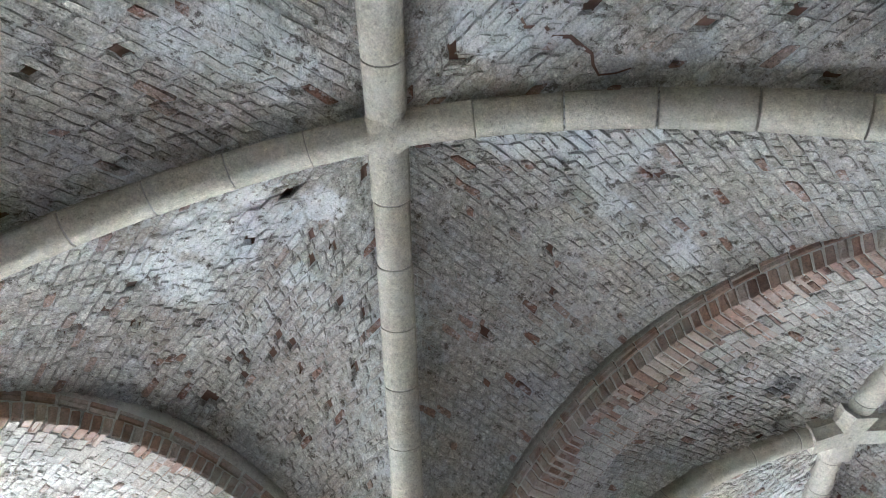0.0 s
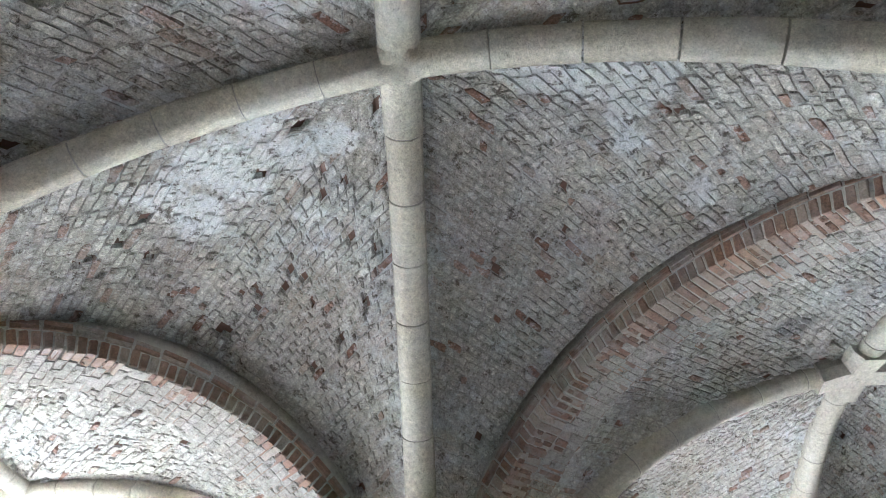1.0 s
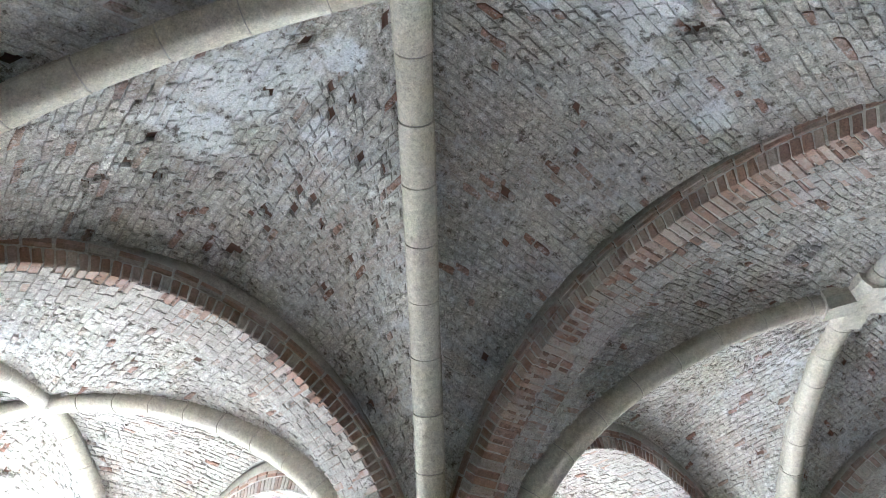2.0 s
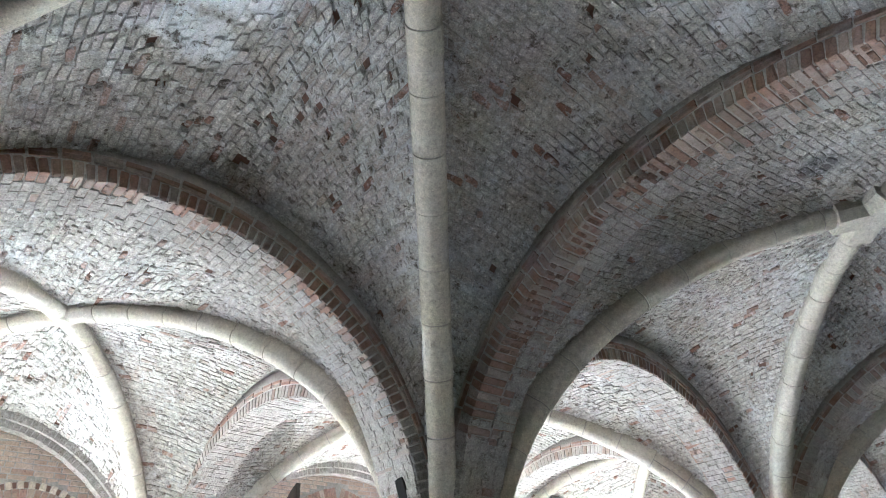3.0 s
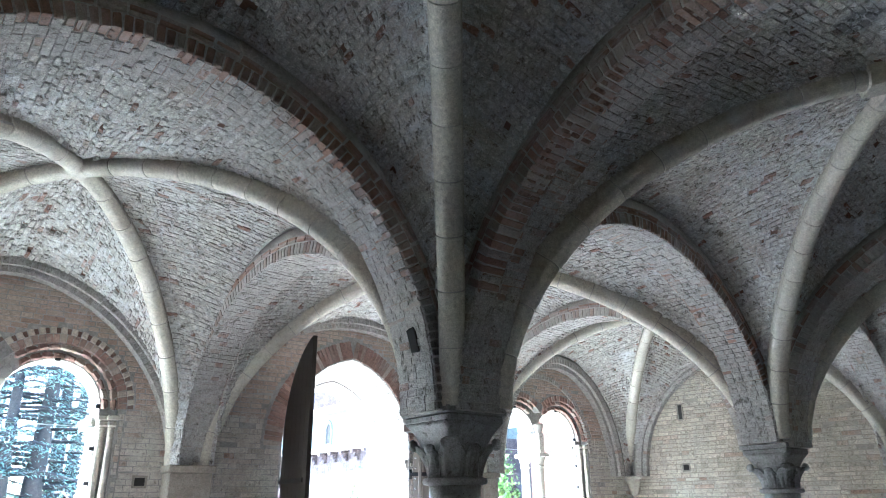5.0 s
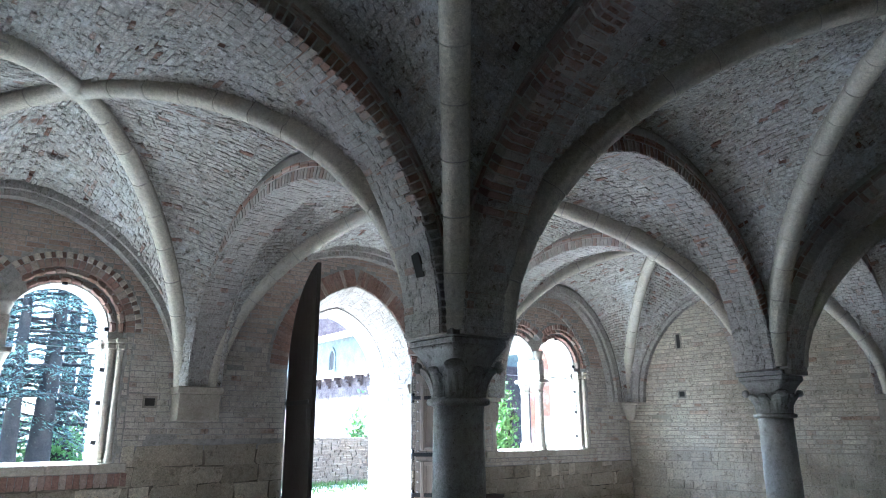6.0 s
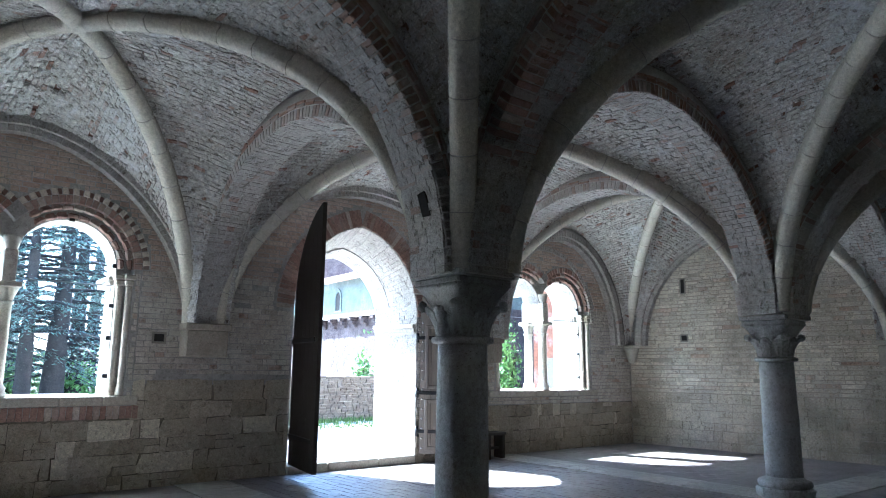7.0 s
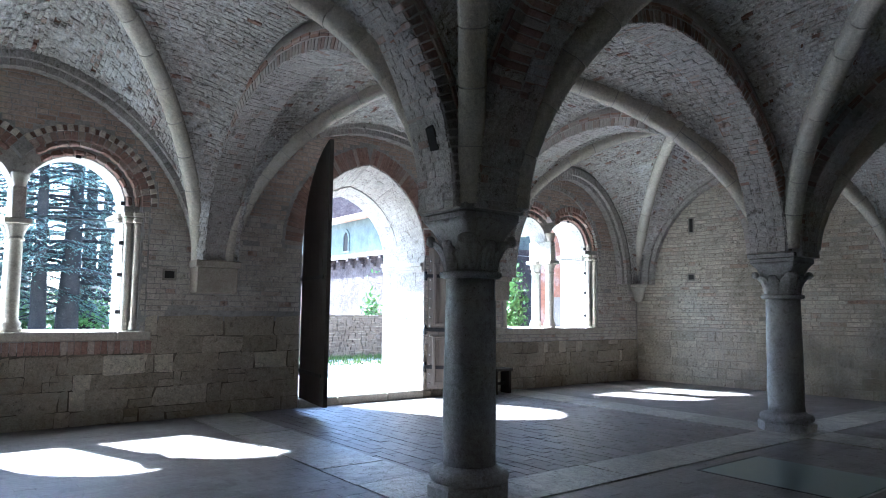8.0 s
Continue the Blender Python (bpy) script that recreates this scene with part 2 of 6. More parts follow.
M_EAST = masonry("pale_ashlar", [(0.0, (0.490, 0.439, 0.353)), (0.4, (0.661, 0.598, 0.484)), (0.8, (0.570, 0.513, 0.410)), (1.0, (0.66, 0.60, 0.50))],
                 who="object", pale=(0.60, 0.57, 0.51), pale_gain=0.5, dirt=(0.17, 0.14, 0.10), dirt_gain=0.65, bump=1.0, pits=0.8, seed=19, soot=0.5, mottle=0.7, relief=0.025, chips=0.4, rugged=0.8, crisp=0.6)
M_EAST_J = masonry("pale_thin_brick", [(0.0, (0.524, 0.467, 0.382)), (0.35, (0.718, 0.655, 0.541)), (0.6, (0.604, 0.541, 0.439)), (0.9, (0.775, 0.712, 0.598)), (0.96, (0.593, 0.467, 0.365)), (1.0, (0.42, 0.29, 0.22))],
                   who="island", pale=(0.60, 0.57, 0.51), pale_gain=0.6, dirt=(0.2, 0.165, 0.12), dirt_gain=0.6, bump=1.0, pits=0.7, seed=19, soot=0.5, mottle=0.7, grain=16, relief=0.025, chips=0.5, bare=0.3, rugged=0.8, flakes=0.25, crisp=0.6)
M_WASH = masonry("pale_worn_limewash", [(0.3, (0.56, 0.53, 0.48)), (0.7, (0.46, 0.43, 0.385))], who="noise", pale=(0.68, 0.66, 0.62), pale_gain=0.7, bump=1.0, pits=0.8, seed=23, mottle=0.7, relief=0.02, chips=0.4)
M_WASH_I = masonry("pale_reveal_stone", [(0.0, (0.46, 0.43, 0.385)), (0.5, (0.58, 0.55, 0.50)), (1.0, (0.50, 0.46, 0.41))], who="island", pale=(0.68, 0.66, 0.62), pale_gain=0.6, bump=1.0, pits=0.6, seed=24, mottle=0.7, chips=0.35)
M_TRIM = masonry("pale_trim_stone", [(0.3, (0.56, 0.52, 0.44)), (0.7, (0.47, 0.43, 0.36))], who="noise", pale=(0.66, 0.63, 0.57), dirt=(0.2, 0.17, 0.14), bump=0.35, seed=5)
M_STONEBED = masonry("dark_stone_bed", [(0.35, (0.11, 0.09, 0.072)), (0.65, (0.26, 0.225, 0.18))], who="noise", pale=(0.36, 0.32, 0.26), pale_gain=0.6, bump=1.0, grain=30, seed=28)
M_DENTIL = masonry("pale_dentil_brick", [(0.3, (0.66, 0.60, 0.52)), (0.7, (0.58, 0.52, 0.44))], who="noise", pale=(0.74, 0.70, 0.63), dirt_gain=0.3, bump=0.4, seed=25)
M_RECESS = masonry("brown_recessed_brick", [(0.3, (0.17, 0.105, 0.085)), (0.7, (0.23, 0.145, 0.115))], who="noise", pale_gain=0.2, bump=0.5, seed=26)
M_LIMEJOINT = masonry("pale_lime_joint", [(0.3, (0.60, 0.565, 0.52)), (0.7, (0.50, 0.465, 0.42))], who="noise", pale=(0.68, 0.65, 0.60), dirt_gain=0.5, bump=1.0, grain=40, mottle=0.7, seed=27)
M_DARKTRIM = masonry("dark_trim_stone", [(0.3, (0.10, 0.085, 0.075)), (0.7, (0.15, 0.12, 0.10))], who="noise", pale=(0.3, 0.27, 0.24), pale_gain=0.3, bump=0.4)
M_PLASTER = masonry("old_plaster", [(0.3, (0.42, 0.38, 0.32)), (0.7, (0.33, 0.29, 0.24))], who="noise", pale=(0.52, 0.48, 0.42), pale_gain=0.6, bump=0.4, seed=3)
M_PAVER = masonry("paving_brick", [(0.0, (0.135, 0.12, 0.113)), (0.4, (0.17, 0.154, 0.146)), (0.75, (0.15, 0.136, 0.129)), (1.0, (0.19, 0.169, 0.157))], who="island",
                  pale=(0.30, 0.285, 0.27), pale_gain=0.45, dirt_gain=0.4, rough=0.48, bump=0.3, seed=7, mottle=0.7)
M_SLAB = masonry("pale_floor_slab", [(0.0, (0.22, 0.204, 0.182)), (0.5, (0.35, 0.33, 0.295)), (1.0, (0.20, 0.188, 0.17))], who="object", pale=(0.56, 0.53, 0.475), pale_gain=0.7,
                 dirt=(0.11, 0.098, 0.086), dirt_gain=0.8, rough=0.36, bump=0.7, pits=0.6, seed=9, mottle=0.9, chips=0.55, grain=14, crisp=0.5)
M_YARDSTONE = masonry("yard_stone", [(0.0, (0.085, 0.065, 0.05)), (0.5, (0.16, 0.13, 0.10)), (1.0, (0.11, 0.088, 0.068))], who="island", pale=(0.2, 0.17, 0.135), pale_gain=0.5, bump=0.8, seed=10, mottle=0.8)
M_RUBBLE = masonry("rubble_render", [(0.3, (0.085, 0.066, 0.066)), (0.7, (0.05, 0.039, 0.041))], who="noise", pale=(0.13, 0.112, 0.108), pale_gain=0.7, bump=1.0, grain=7, seed=12, mottle=1.0, chips=0.5, relief=0.04)
M_RENDER = masonry("pale_render", [(0.3, (0.12, 0.145, 0.14)), (0.7, (0.09, 0.11, 0.108))], who="noise", pale=(0.2, 0.22, 0.21), pale_gain=0.4, bump=0.3, seed=13)
M_GRAVEL = masonry("yard_gravel", [(0.3, (0.36, 0.345, 0.315)), (0.7, (0.29, 0.275, 0.25))], who="noise", bump=0.8, grain=60, seed=14)
M_GRASS = masonry("grass", [(0.3, (0.06, 0.11, 0.025)), (0.7, (0.10, 0.15, 0.045))], who="noise", pale=(0.16, 0.17, 0.07), pale_gain=0.4, bump=0.9, grain=80, seed=15)
M_BARK = masonry("conifer_bark", [(0.3, (0.022, 0.019, 0.018)), (0.7, (0.038, 0.032, 0.029))], who="noise", pale=(0.1, 0.09, 0.08), pale_gain=0.1, bump=0.9, grain=18, seed=16)
M_ROOF = masonry("roof_tile", [(0.0, (0.36, 0.20, 0.14)), (0.5, (0.44, 0.28, 0.2)), (1.0, (0.3, 0.2, 0.15))], who="island", bump=0.5, seed=17)


def simple(name, colour, rough=0.6, metal=0.0, grain=20.0, vary=0.3, bump=0.2, stretch=(1, 1, 1)):
    m, n, l, b = nodes_of(name)
    f = noise_of(n, l, grain, 6, 0.65, stretch=stretch)
    dark = tuple(c * (1 - vary) for c in colour)
    l.new(mix_of(n, l, f, dark, tuple(min(1, c * (1 + vary)) for c in colour)), b.inputs["Base Color"])
    b.inputs["Roughness"].default_value, b.inputs["Metallic"].default_value = rough, metal
    bp = n.new("ShaderNodeBump")
    bp.inputs["Strength"].default_value, bp.inputs["Distance"].default_value = bump, 0.006
    l.new(f, bp.inputs["Height"])
    l.new(bp.outputs[0], b.inputs["Normal"])
    return m


M_DOOR = simple("dark_weathered_wood", (0.035, 0.026, 0.02), 0.6, grain=9.0, vary=0.5, bump=0.6, stretch=(8, 8, 0.6))
M_DOORPALE = simple("worn_oak_panel", (0.15, 0.125, 0.105), 0.65, grain=9.0, vary=0.35, bump=0.5, stretch=(8, 8, 0.6))
M_IRON = simple("wrought_iron", (0.03, 0.03, 0.032), 0.5, 0.7)
M_BLACK = simple("black_clip", (0.012, 0.012, 0.013), 0.45)
M_STUD = simple("worn_stud", (0.35, 0.34, 0.33), 0.4, 0.8)
M_LEAF = simple("conifer_needles", (0.058, 0.108, 0.085), 0.55, grain=3.0, vary=0.5)
M_BUSH = simple("bright_leaves", (0.10, 0.20, 0.045), 0.55, grain=3.0, vary=0.5)
M_HOLLOW = simple("brown_hollow", (0.15, 0.085, 0.062), 0.95, grain=20.0, vary=0.4, bump=0.5)
# near-black that stands for shade inside holes, also used on the dark lancet panes
M_DARKFILL = simple("near_black_fill", (0.02, 0.018, 0.016), 0.95)
M_ORANGE = masonry("orange_brick_house", [(0.3, (0.20, 0.085, 0.05)), (0.7, (0.16, 0.065, 0.04))], who="noise", pale_gain=0.2, bump=0.4, seed=18)


def glass_mat(name, tint, rough=0.02):
    m, n, l, b = nodes_of(name)
    b.inputs["Base Color"].default_value = (*tint, 1)
    b.inputs["Roughness"].default_value = rough
    b.inputs["Transmission Weight"].default_value = 1.0
    b.inputs["IOR"].default_value = 1.01 if name == "window_glass" else 1.45
    return m


M_GLASS = glass_mat("window_glass", (0.93, 0.97, 0.98))
M_FLOORGLASS = simple("green_floor_glass", (0.10, 0.145, 0.125), 0.3, grain=2.0, vary=0.15, bump=0.02)


# ---- building helpers ----
def mesh_of(name, bm, mats):
    me = bpy.data.meshes.new(name)
    bm.normal_update()
    bm.to_mesh(me)
    bm.free()
    for m in (mats if isinstance(mats, (list, tuple)) else [mats]):
        me.materials.append(m)
    return me


def part(name, bm, mats, parent=None, label="", smooth=False):
    """One mesh object from a bmesh, under a thing or a part."""
    me = mesh_of(name, bm, mats)
    if smooth:
        for p in me.polygons:
            p.use_smooth = True
    ob = new(name, me)
    ob.parent = parent
    if label:
        ob["label"] = label
    return ob


def piece(name, me, m, parent):
    ob = new(name, me)
    ob.parent = parent
    ob.matrix_local = m
    return ob


def thing(name, label, category, kind="", group="", at=(0, 0, 0)):
    ob = new(name)
    ob.location = at
    ob.empty_display_size = 0.2
    return tagged(ob, label, category, group, kind)


def box(bm, lo, hi, m=None, mat_index=0, bevel=0.0):
    lo, hi = Vector(lo), Vector(hi)
    vs = []
    for i in range(8):
        p = Vector((hi[k] if i >> k & 1 else lo[k] for k in range(3)))
        vs.append(bm.verts.new(m @ p if m else p))
    fs = []
    for q in ((0, 2, 3, 1), (4, 5, 7, 6), (0, 1, 5, 4), (2, 6, 7, 3), (0, 4, 6, 2), (1, 3, 7, 5)):
        f = bm.faces.new([vs[i] for i in q])
        f.material_index = mat_index
        fs.append(f)
    if bevel:
        bmesh.ops.bevel(bm, geom=list({e for f in fs for e in f.edges}), offset=bevel, segments=1, affect='EDGES')
    return fs


def worn_box(sx, sy, sz, bevel, seed, wobble=0.12):
    """A centred block with chamfered, slightly uneven edges."""
    rnd = random.Random(seed)
    bm = bmesh.new()
    box(bm, (-sx / 2, -sy / 2, -sz / 2), (sx / 2, sy / 2, sz / 2), bevel=bevel)
    for v in bm.verts:
        v.co += Vector((rnd.uniform(-1, 1), rnd.uniform(-1, 1), rnd.uniform(-1, 1))) * bevel * wobble * 4
    return bm


def lathe(bm, rings, seg=24, m=None, cap=True, mat_index=0):
    loops = []
    for r, z in rings:
        loop = []
        for i in range(seg):
            a = 2 * math.pi * i / seg
            p = Vector((r * math.cos(a), r * math.sin(a), z))
            loop.append(bm.verts.new(m @ p if m else p))
        loops.append(loop)
    for a, b in zip(loops, loops[1:]):
        for i in range(seg):
            f = bm.faces.new((a[i], a[(i + 1) % seg], b[(i + 1) % seg], b[i]))
            f.material_index = mat_index
            f.smooth = True
    if cap:
        bm.faces.new(loops[0][::-1]).material_index = mat_index
        bm.faces.new(loops[-1]).material_index = mat_index


def tube(bm, pts, radii, seg=8):
    loops = []
    for i, (p, r) in enumerate(zip(pts, radii)):
        p = Vector(p)
        d = (Vector(pts[min(i + 1, len(pts) - 1)]) - Vector(pts[max(i - 1, 0)])).normalized()
        q = d.to_track_quat('Z', 'Y')
        loops.append([bm.verts.new(p + q @ Vector((r * math.cos(2 * math.pi * k / seg), r * math.sin(2 * math.pi * k / seg), 0))) for k in range(seg)])
    for a, b in zip(loops, loops[1:]):
        for k in range(seg):
            bm.faces.new((a[k], a[(k + 1) % seg], b[(k + 1) % seg], b[k])).smooth = True
    bm.faces.new(loops[0][::-1])
    bm.faces.new(loops[-1])


def prism(bm, outline, holes, y0, y1):
    """A slab in the xz plane with holes through it, from y0 to y1."""
    def ring(pts):
        vs = [bm.verts.new((x, y0, z)) for x, z in pts]
        return vs, [bm.edges.new((vs[i], vs[(i + 1) % len(vs)])) for i in range(len(vs))]
    edges, rings = [], []
    for pts in [outline] + holes:
        vs, es = ring(pts)
        rings.append(vs)
        edges += es
    res = bmesh.ops.triangle_fill(bm, use_beauty=True, edges=edges, normal=(0, -1, 0))
    front = [g for g in res["geom"] if isinstance(g, bmesh.types.BMFace)]
    back = {v: bm.verts.new((v.co.x, y1, v.co.z)) for r in rings for v in r}
    for f in front:
        bm.faces.new([back[v] for v in reversed(f.verts)])
    for r in rings:
        for i in range(len(r)):
            a, b = r[i], r[(i + 1) % len(r)]
            bm.faces.new((a, b, back[b], back[a]))
    bmesh.ops.recalc_face_normals(bm, faces=bm.faces[:])


# ---- plan ----
WALL_Y, WEST_X, SOUTH_Y = 5.36, -5.35, -6.25
WALL_T = 0.95
ROOF_Z = 5.75
A, B = Vector((0, 0)), Vector((5.5, 0))
R1, R2, R3 = Vector((-0.36, 5.18)), Vector((4.97, 5.18)), Vector((9.50, 5.22))
R0, A0, P0 = Vector((-5.22, 5.18)), Vector((-5.2, 0)), Vector((-5.2, -6.1))
P1, P2, P3 = Vector((0, -6.1)), Vector((5.5, -6.1)), Vector((10.6, -6.1))
B3 = Vector((9.98, 0))


def east_x(y):
    return 9.62 + 0.09 * (WALL_Y - y)


class Arc:
    """A half-elliptic arch over the line from p to q, springing at z0 and rising to z1."""
    def __init__(self, p, q, z0, z1, off0, off1, n=2.0):
        self.n = n
        self.p, self.d = p, (q - p).normalized()
        self.s0, self.s1 = off0, (q - p).length - off1
        self.z0, self.b = z0, z1 - z0
        self.w = Vector((-self.d.y, self.d.x, 0))

    def flat(self, th):
        c, k = math.cos(th), 2 / self.n
        a = (self.s1 - self.s0) / 2
        return self.s0 + a - a * math.copysign(abs(c) ** k, c), self.z0 + self.b * max(0.0, math.sin(th)) ** k

    def at(self, th, up=0.0, side=0.0):
        s, z = self.flat(th)
        if up:
            lo, hi = self.flat(max(th - 0.02, 0.0)), self.flat(min(th + 0.02, math.pi))
            ds, dz = hi[0] - lo[0], hi[1] - lo[1]
            k = math.hypot(ds, dz)
            s, z = s - up * dz / k, z + up * ds / k
        return Vector((self.p.x + self.d.x * s, self.p.y + self.d.y * s, z)) + self.w * side

    def frame_at(self, th, up=0.0, side=0.0):
        o = self.at(th, up, side)
        n = (self.at(th, 0.1) - self.at(th)).normalized()
        t = self.w.cross(n).normalized()
        return Matrix(((t.x, self.w.x, n.x, o.x), (t.y, self.w.y, n.y, o.y), (t.z, self.w.z, n.z, o.z), (0, 0, 0, 1)))

    def steps(self, length, lo=0.0, hi=math.pi):
        """Angles that cut the arch into pieces of about this length."""
        n = 240
        ths = [lo + (hi - lo) * i / n for i in range(n + 1)]
        pts = [self.at(t) for t in ths]
        acc = [0.0]
        for a, b in zip(pts, pts[1:]):
            acc.append(acc[-1] + (b - a).length)
        k = max(2, round(acc[-1] / length))
        return [float(np.interp(acc[-1] * i / k, acc, ths)) for i in range(k + 1)]


# ---- vault webs ----
RIB_N = 1.9
SOCKETS = [(-2.567, -2.252, 5.129), (-2.415, -2.05, 5.1), (-2.386, -2.223, 5.109), (-2.326, -1.065, 5.047), (-2.248, -1.342, 5.038), (-2.183, -1.251, 5.048),
           (-2.25, -0.945, 5.03), (-2.128, -1.368, 5.044), (-2.553, -2.784, 5.116), (-3.383, -1.697, 4.964), (-3.231, -1.33, 4.997), (-2.957, -1.347, 5.06),
           (-2.307, -0.543, 5.019), (-2.802, -2.005, 5.106), (-0.371, -2.841, 4.983), (-1.863, -3.738, 5.044), (-1.226, -3.909, 4.987), (-4.223, -2.484, 4.883), (-3.972, -2.785, 4.948)]
CRACK = [(-2.626, -4.084, 5.034), (-2.567, -4.075, 5.034), (-2.487, -4.042, 5.03), (-2.414, -4.11, 5.02), (-2.342, -4.093, 5.033), (-2.276, -4.152, 5.02),
         (-2.197, -4.154, 5.006), (-2.131, -4.163, 5.0), (-2.085, -4.127, 4.989), (-2.03, -4.111, 4.969), (-1.967, -4.173, 4.968), (-1.935, -4.246, 4.95)]


LOST = [(Vector(p), 0.05) for p in SOCKETS]


def crack_shade(bm, pts, eye, rnd):
    """A jagged dark brown strip laid over the courses, standing for the shade in a split."""
    left, right = [], []
    for i, p in enumerate(pts):
        p = Vector(p)
        d = (Vector(pts[min(i + 1, len(pts) - 1)]) - Vector(pts[max(i - 1, 0)])).normalized()
        away = (eye - p).normalized()
        s = d.cross(away).normalized() * (0.003 + 0.011 * rnd.uniform(0.6, 1.3) * math.sin(math.pi * (i + 0.6) / len(pts)))
        left.append(bm.verts.new(p + away * 0.016 + s))
        right.append(bm.verts.new(p + away * 0.016 - s))
    for i in range(len(pts) - 1):
        bm.faces.new((left[i], left[i + 1], right[i + 1], right[i])).material_index = 2


def half_curve(c, aim, z0, z1, off, inward=None, n=2.0):
    """A quarter ellipse from a support up to its crown."""
    d = aim - c
    length = d.length
    d = d.normalized()
    sh = inward if inward is not None else Vector((0, 0))

    def f(th):
        s = off + (length - off) * (1 - max(0.0, math.cos(th)) ** (2 / n))
        return Vector((c.x + d.x * s + sh.x, c.y + d.y * s + sh.y, z0 + (z1 - z0) * max(0.0, math.sin(th)) ** (2 / n)))
    return f


def web(bm, low, high, eye, rnd, course=0.066, brick=0.155, gap_rate=0.02, bulge=0.06, lost=()):
    """Brick courses between the curve of an arch (low) and that of a rib (high), over a bed of mortar that is hollowed where bricks have fallen."""
    n = 200
    ths = [math.pi / 2 * i / n for i in range(n + 1)]
    acc = [0.0]
    for a, b in zip(ths, ths[1:]):
        mid0, mid1 = (low(a) + high(a)) / 2, (low(b) + high(b)) / 2
        acc.append(acc[-1] + (mid1 - mid0).length)
    k = max(4, round(acc[-1] / course))
    cuts = [0.0]
    for i in range(1, k):
        cuts.append(float(np.interp(acc[-1] * i / k, acc, ths)))
    cuts.append(math.pi / 2)

    def surf(th, v):
        p = low(th).lerp(high(th), v)
        p.z += bulge * 4 * v * (1 - v) * math.sin(th)
        p.z += 0.02 * noise.noise(p * 1.7)
        return p
    gaps, laid = [], []
    for i in range(k):
        t0, t1 = cuts[i], cuts[i + 1]
        tm = (t0 + t1) / 2
        length = (high(tm) - low(tm)).length
        if length < 0.08:
            continue
        v = -rnd.uniform(0, brick) / length
        while v < 1:
            dv = brick * rnd.choice((0.4, 0.55, 0.8, 1.0, 1.0, 1.15, 1.35)) / length
            v0, v1 = max(0, v), min(1, v + dv)
            v += dv
            if (v1 - v0) * length < 0.03:
                continue
            spot = surf(tm, (v0 + v1) / 2)
            worn = noise.noise(spot * 0.9 + Vector((3, 1, 0)))
            gone = any((spot - q).length < r for q, r in lost)
            if length > 0.5 and 0.08 < (v0 + v1) / 2 < 0.92 and (gone or rnd.random() < gap_rate * (2.0 if worn > 0.28 else 0.4)):
                c, w = (v0 + v1) / 2, min(v1 - v0, rnd.uniform(0.035, 0.085) / length)
                gaps.append((i, c - w / 2, c + w / 2))
                for a, b in ((v0, c - w / 2), (c + w / 2, v1)):
                    if (b - a) * length > 0.03:
                        laid.append((i, a, b, worn))
                continue
            laid.append((i, v0, v1, worn))
    holes = {}
    for i, v0, v1 in gaps:
        holes.setdefault(i, []).append((v0, v1))
    cols = 72
    rows = []
    up = [(low(t).lerp(high(t), 0.5) - eye).normalized() for t in cuts]
    for i, (th, away) in enumerate(zip(cuts, up)):
        row = []
        near = holes.get(i, []) + holes.get(i - 1, [])
        for j in range(cols + 1):
            v = j / cols
            p = surf(th, v)
            open_joint = min(1.0, max(0.0, noise.noise(p * 1.9 + Vector((0, 5, 2))) * 1.6 + noise.noise(p * 9.0) * 1.6 - 0.05))
            deep = 0.034 if any(a - 0.5 / cols <= v <= b + 0.5 / cols for a, b in near) else 0.0
            row.append(bm.verts.new(p + away * (0.003 + 0.024 * open_joint + deep)))
        rows.append(row)
    for i, (a, b) in enumerate(zip(rows, rows[1:])):
        for j in range(cols):
            q = (a[j], a[j + 1], b[j + 1], b[j])
            mid = (q[0].co + q[2].co) / 2
            nn = (q[2].co - q[0].co).cross(q[3].co - q[1].co)
            v = (j + 0.5) / cols
            f = bm.faces.new(q if nn.dot(eye - mid) > 0 else q[::-1])
            f.material_index = 2 if any(lo - 0.3 / cols <= v <= hi + 0.3 / cols for lo, hi in holes.get(i, [])) else 1
    wave = {i: rnd.uniform(-0.12, 0.12) for i in range(k)}
    for i, v0, v1, worn in laid:
        t0, t1 = cuts[i], cuts[i + 1]
        tm = (t0 + t1) / 2
        length = (high(tm) - low(tm)).length
        wav = wave[i]
        gv, gt = 0.006 / length, 0.07
        a0, a1 = v0 + gv * rnd.uniform(0.2, 1.8), v1 - gv * rnd.uniform(0.2, 1.8)
        b0, b1 = t0 + (t1 - t0) * (gt * rnd.uniform(0.1, 2.2) + max(0, wav) * 0.3), t1 - (t1 - t0) * (gt * rnd.uniform(0.1, 2.2) + max(0, -wav) * 0.3)
        ring = []
        for (u, w), (u2, w2) in zip(((a0, b0), (a1, b0), (a1, b1), (a0, b1)), ((a1, b0), (a1, b1), (a0, b1), (a0, b0))):
            c1, c2 = rnd.uniform(0.02, 0.16), rnd.uniform(0.02, 0.16)
            e = rnd.uniform(-0.10, 0.10)
            ring.append(surf(w + (w2 - w) * c1 + e * (t1 - t0), u + (u2 - u) * c1))
            ring.append(surf(w + (w2 - w) * (1 - c2) - e * (t1 - t0), u + (u2 - u) * (1 - c2)))
        ring = [p + noise.noise_vector(p * 5.0) * 0.011 + noise.noise_vector(p * 19.0) * 0.008 for p in ring]
        mid = sum(ring, Vector()) / 8
        nn = (ring[3] - ring[0]).cross(ring[5] - ring[2])
        if nn.length < 1e-9:
            continue
        nn.normalize()
        if nn.dot(eye - mid) < 0:
            nn = -nn
            ring = ring[::-1]
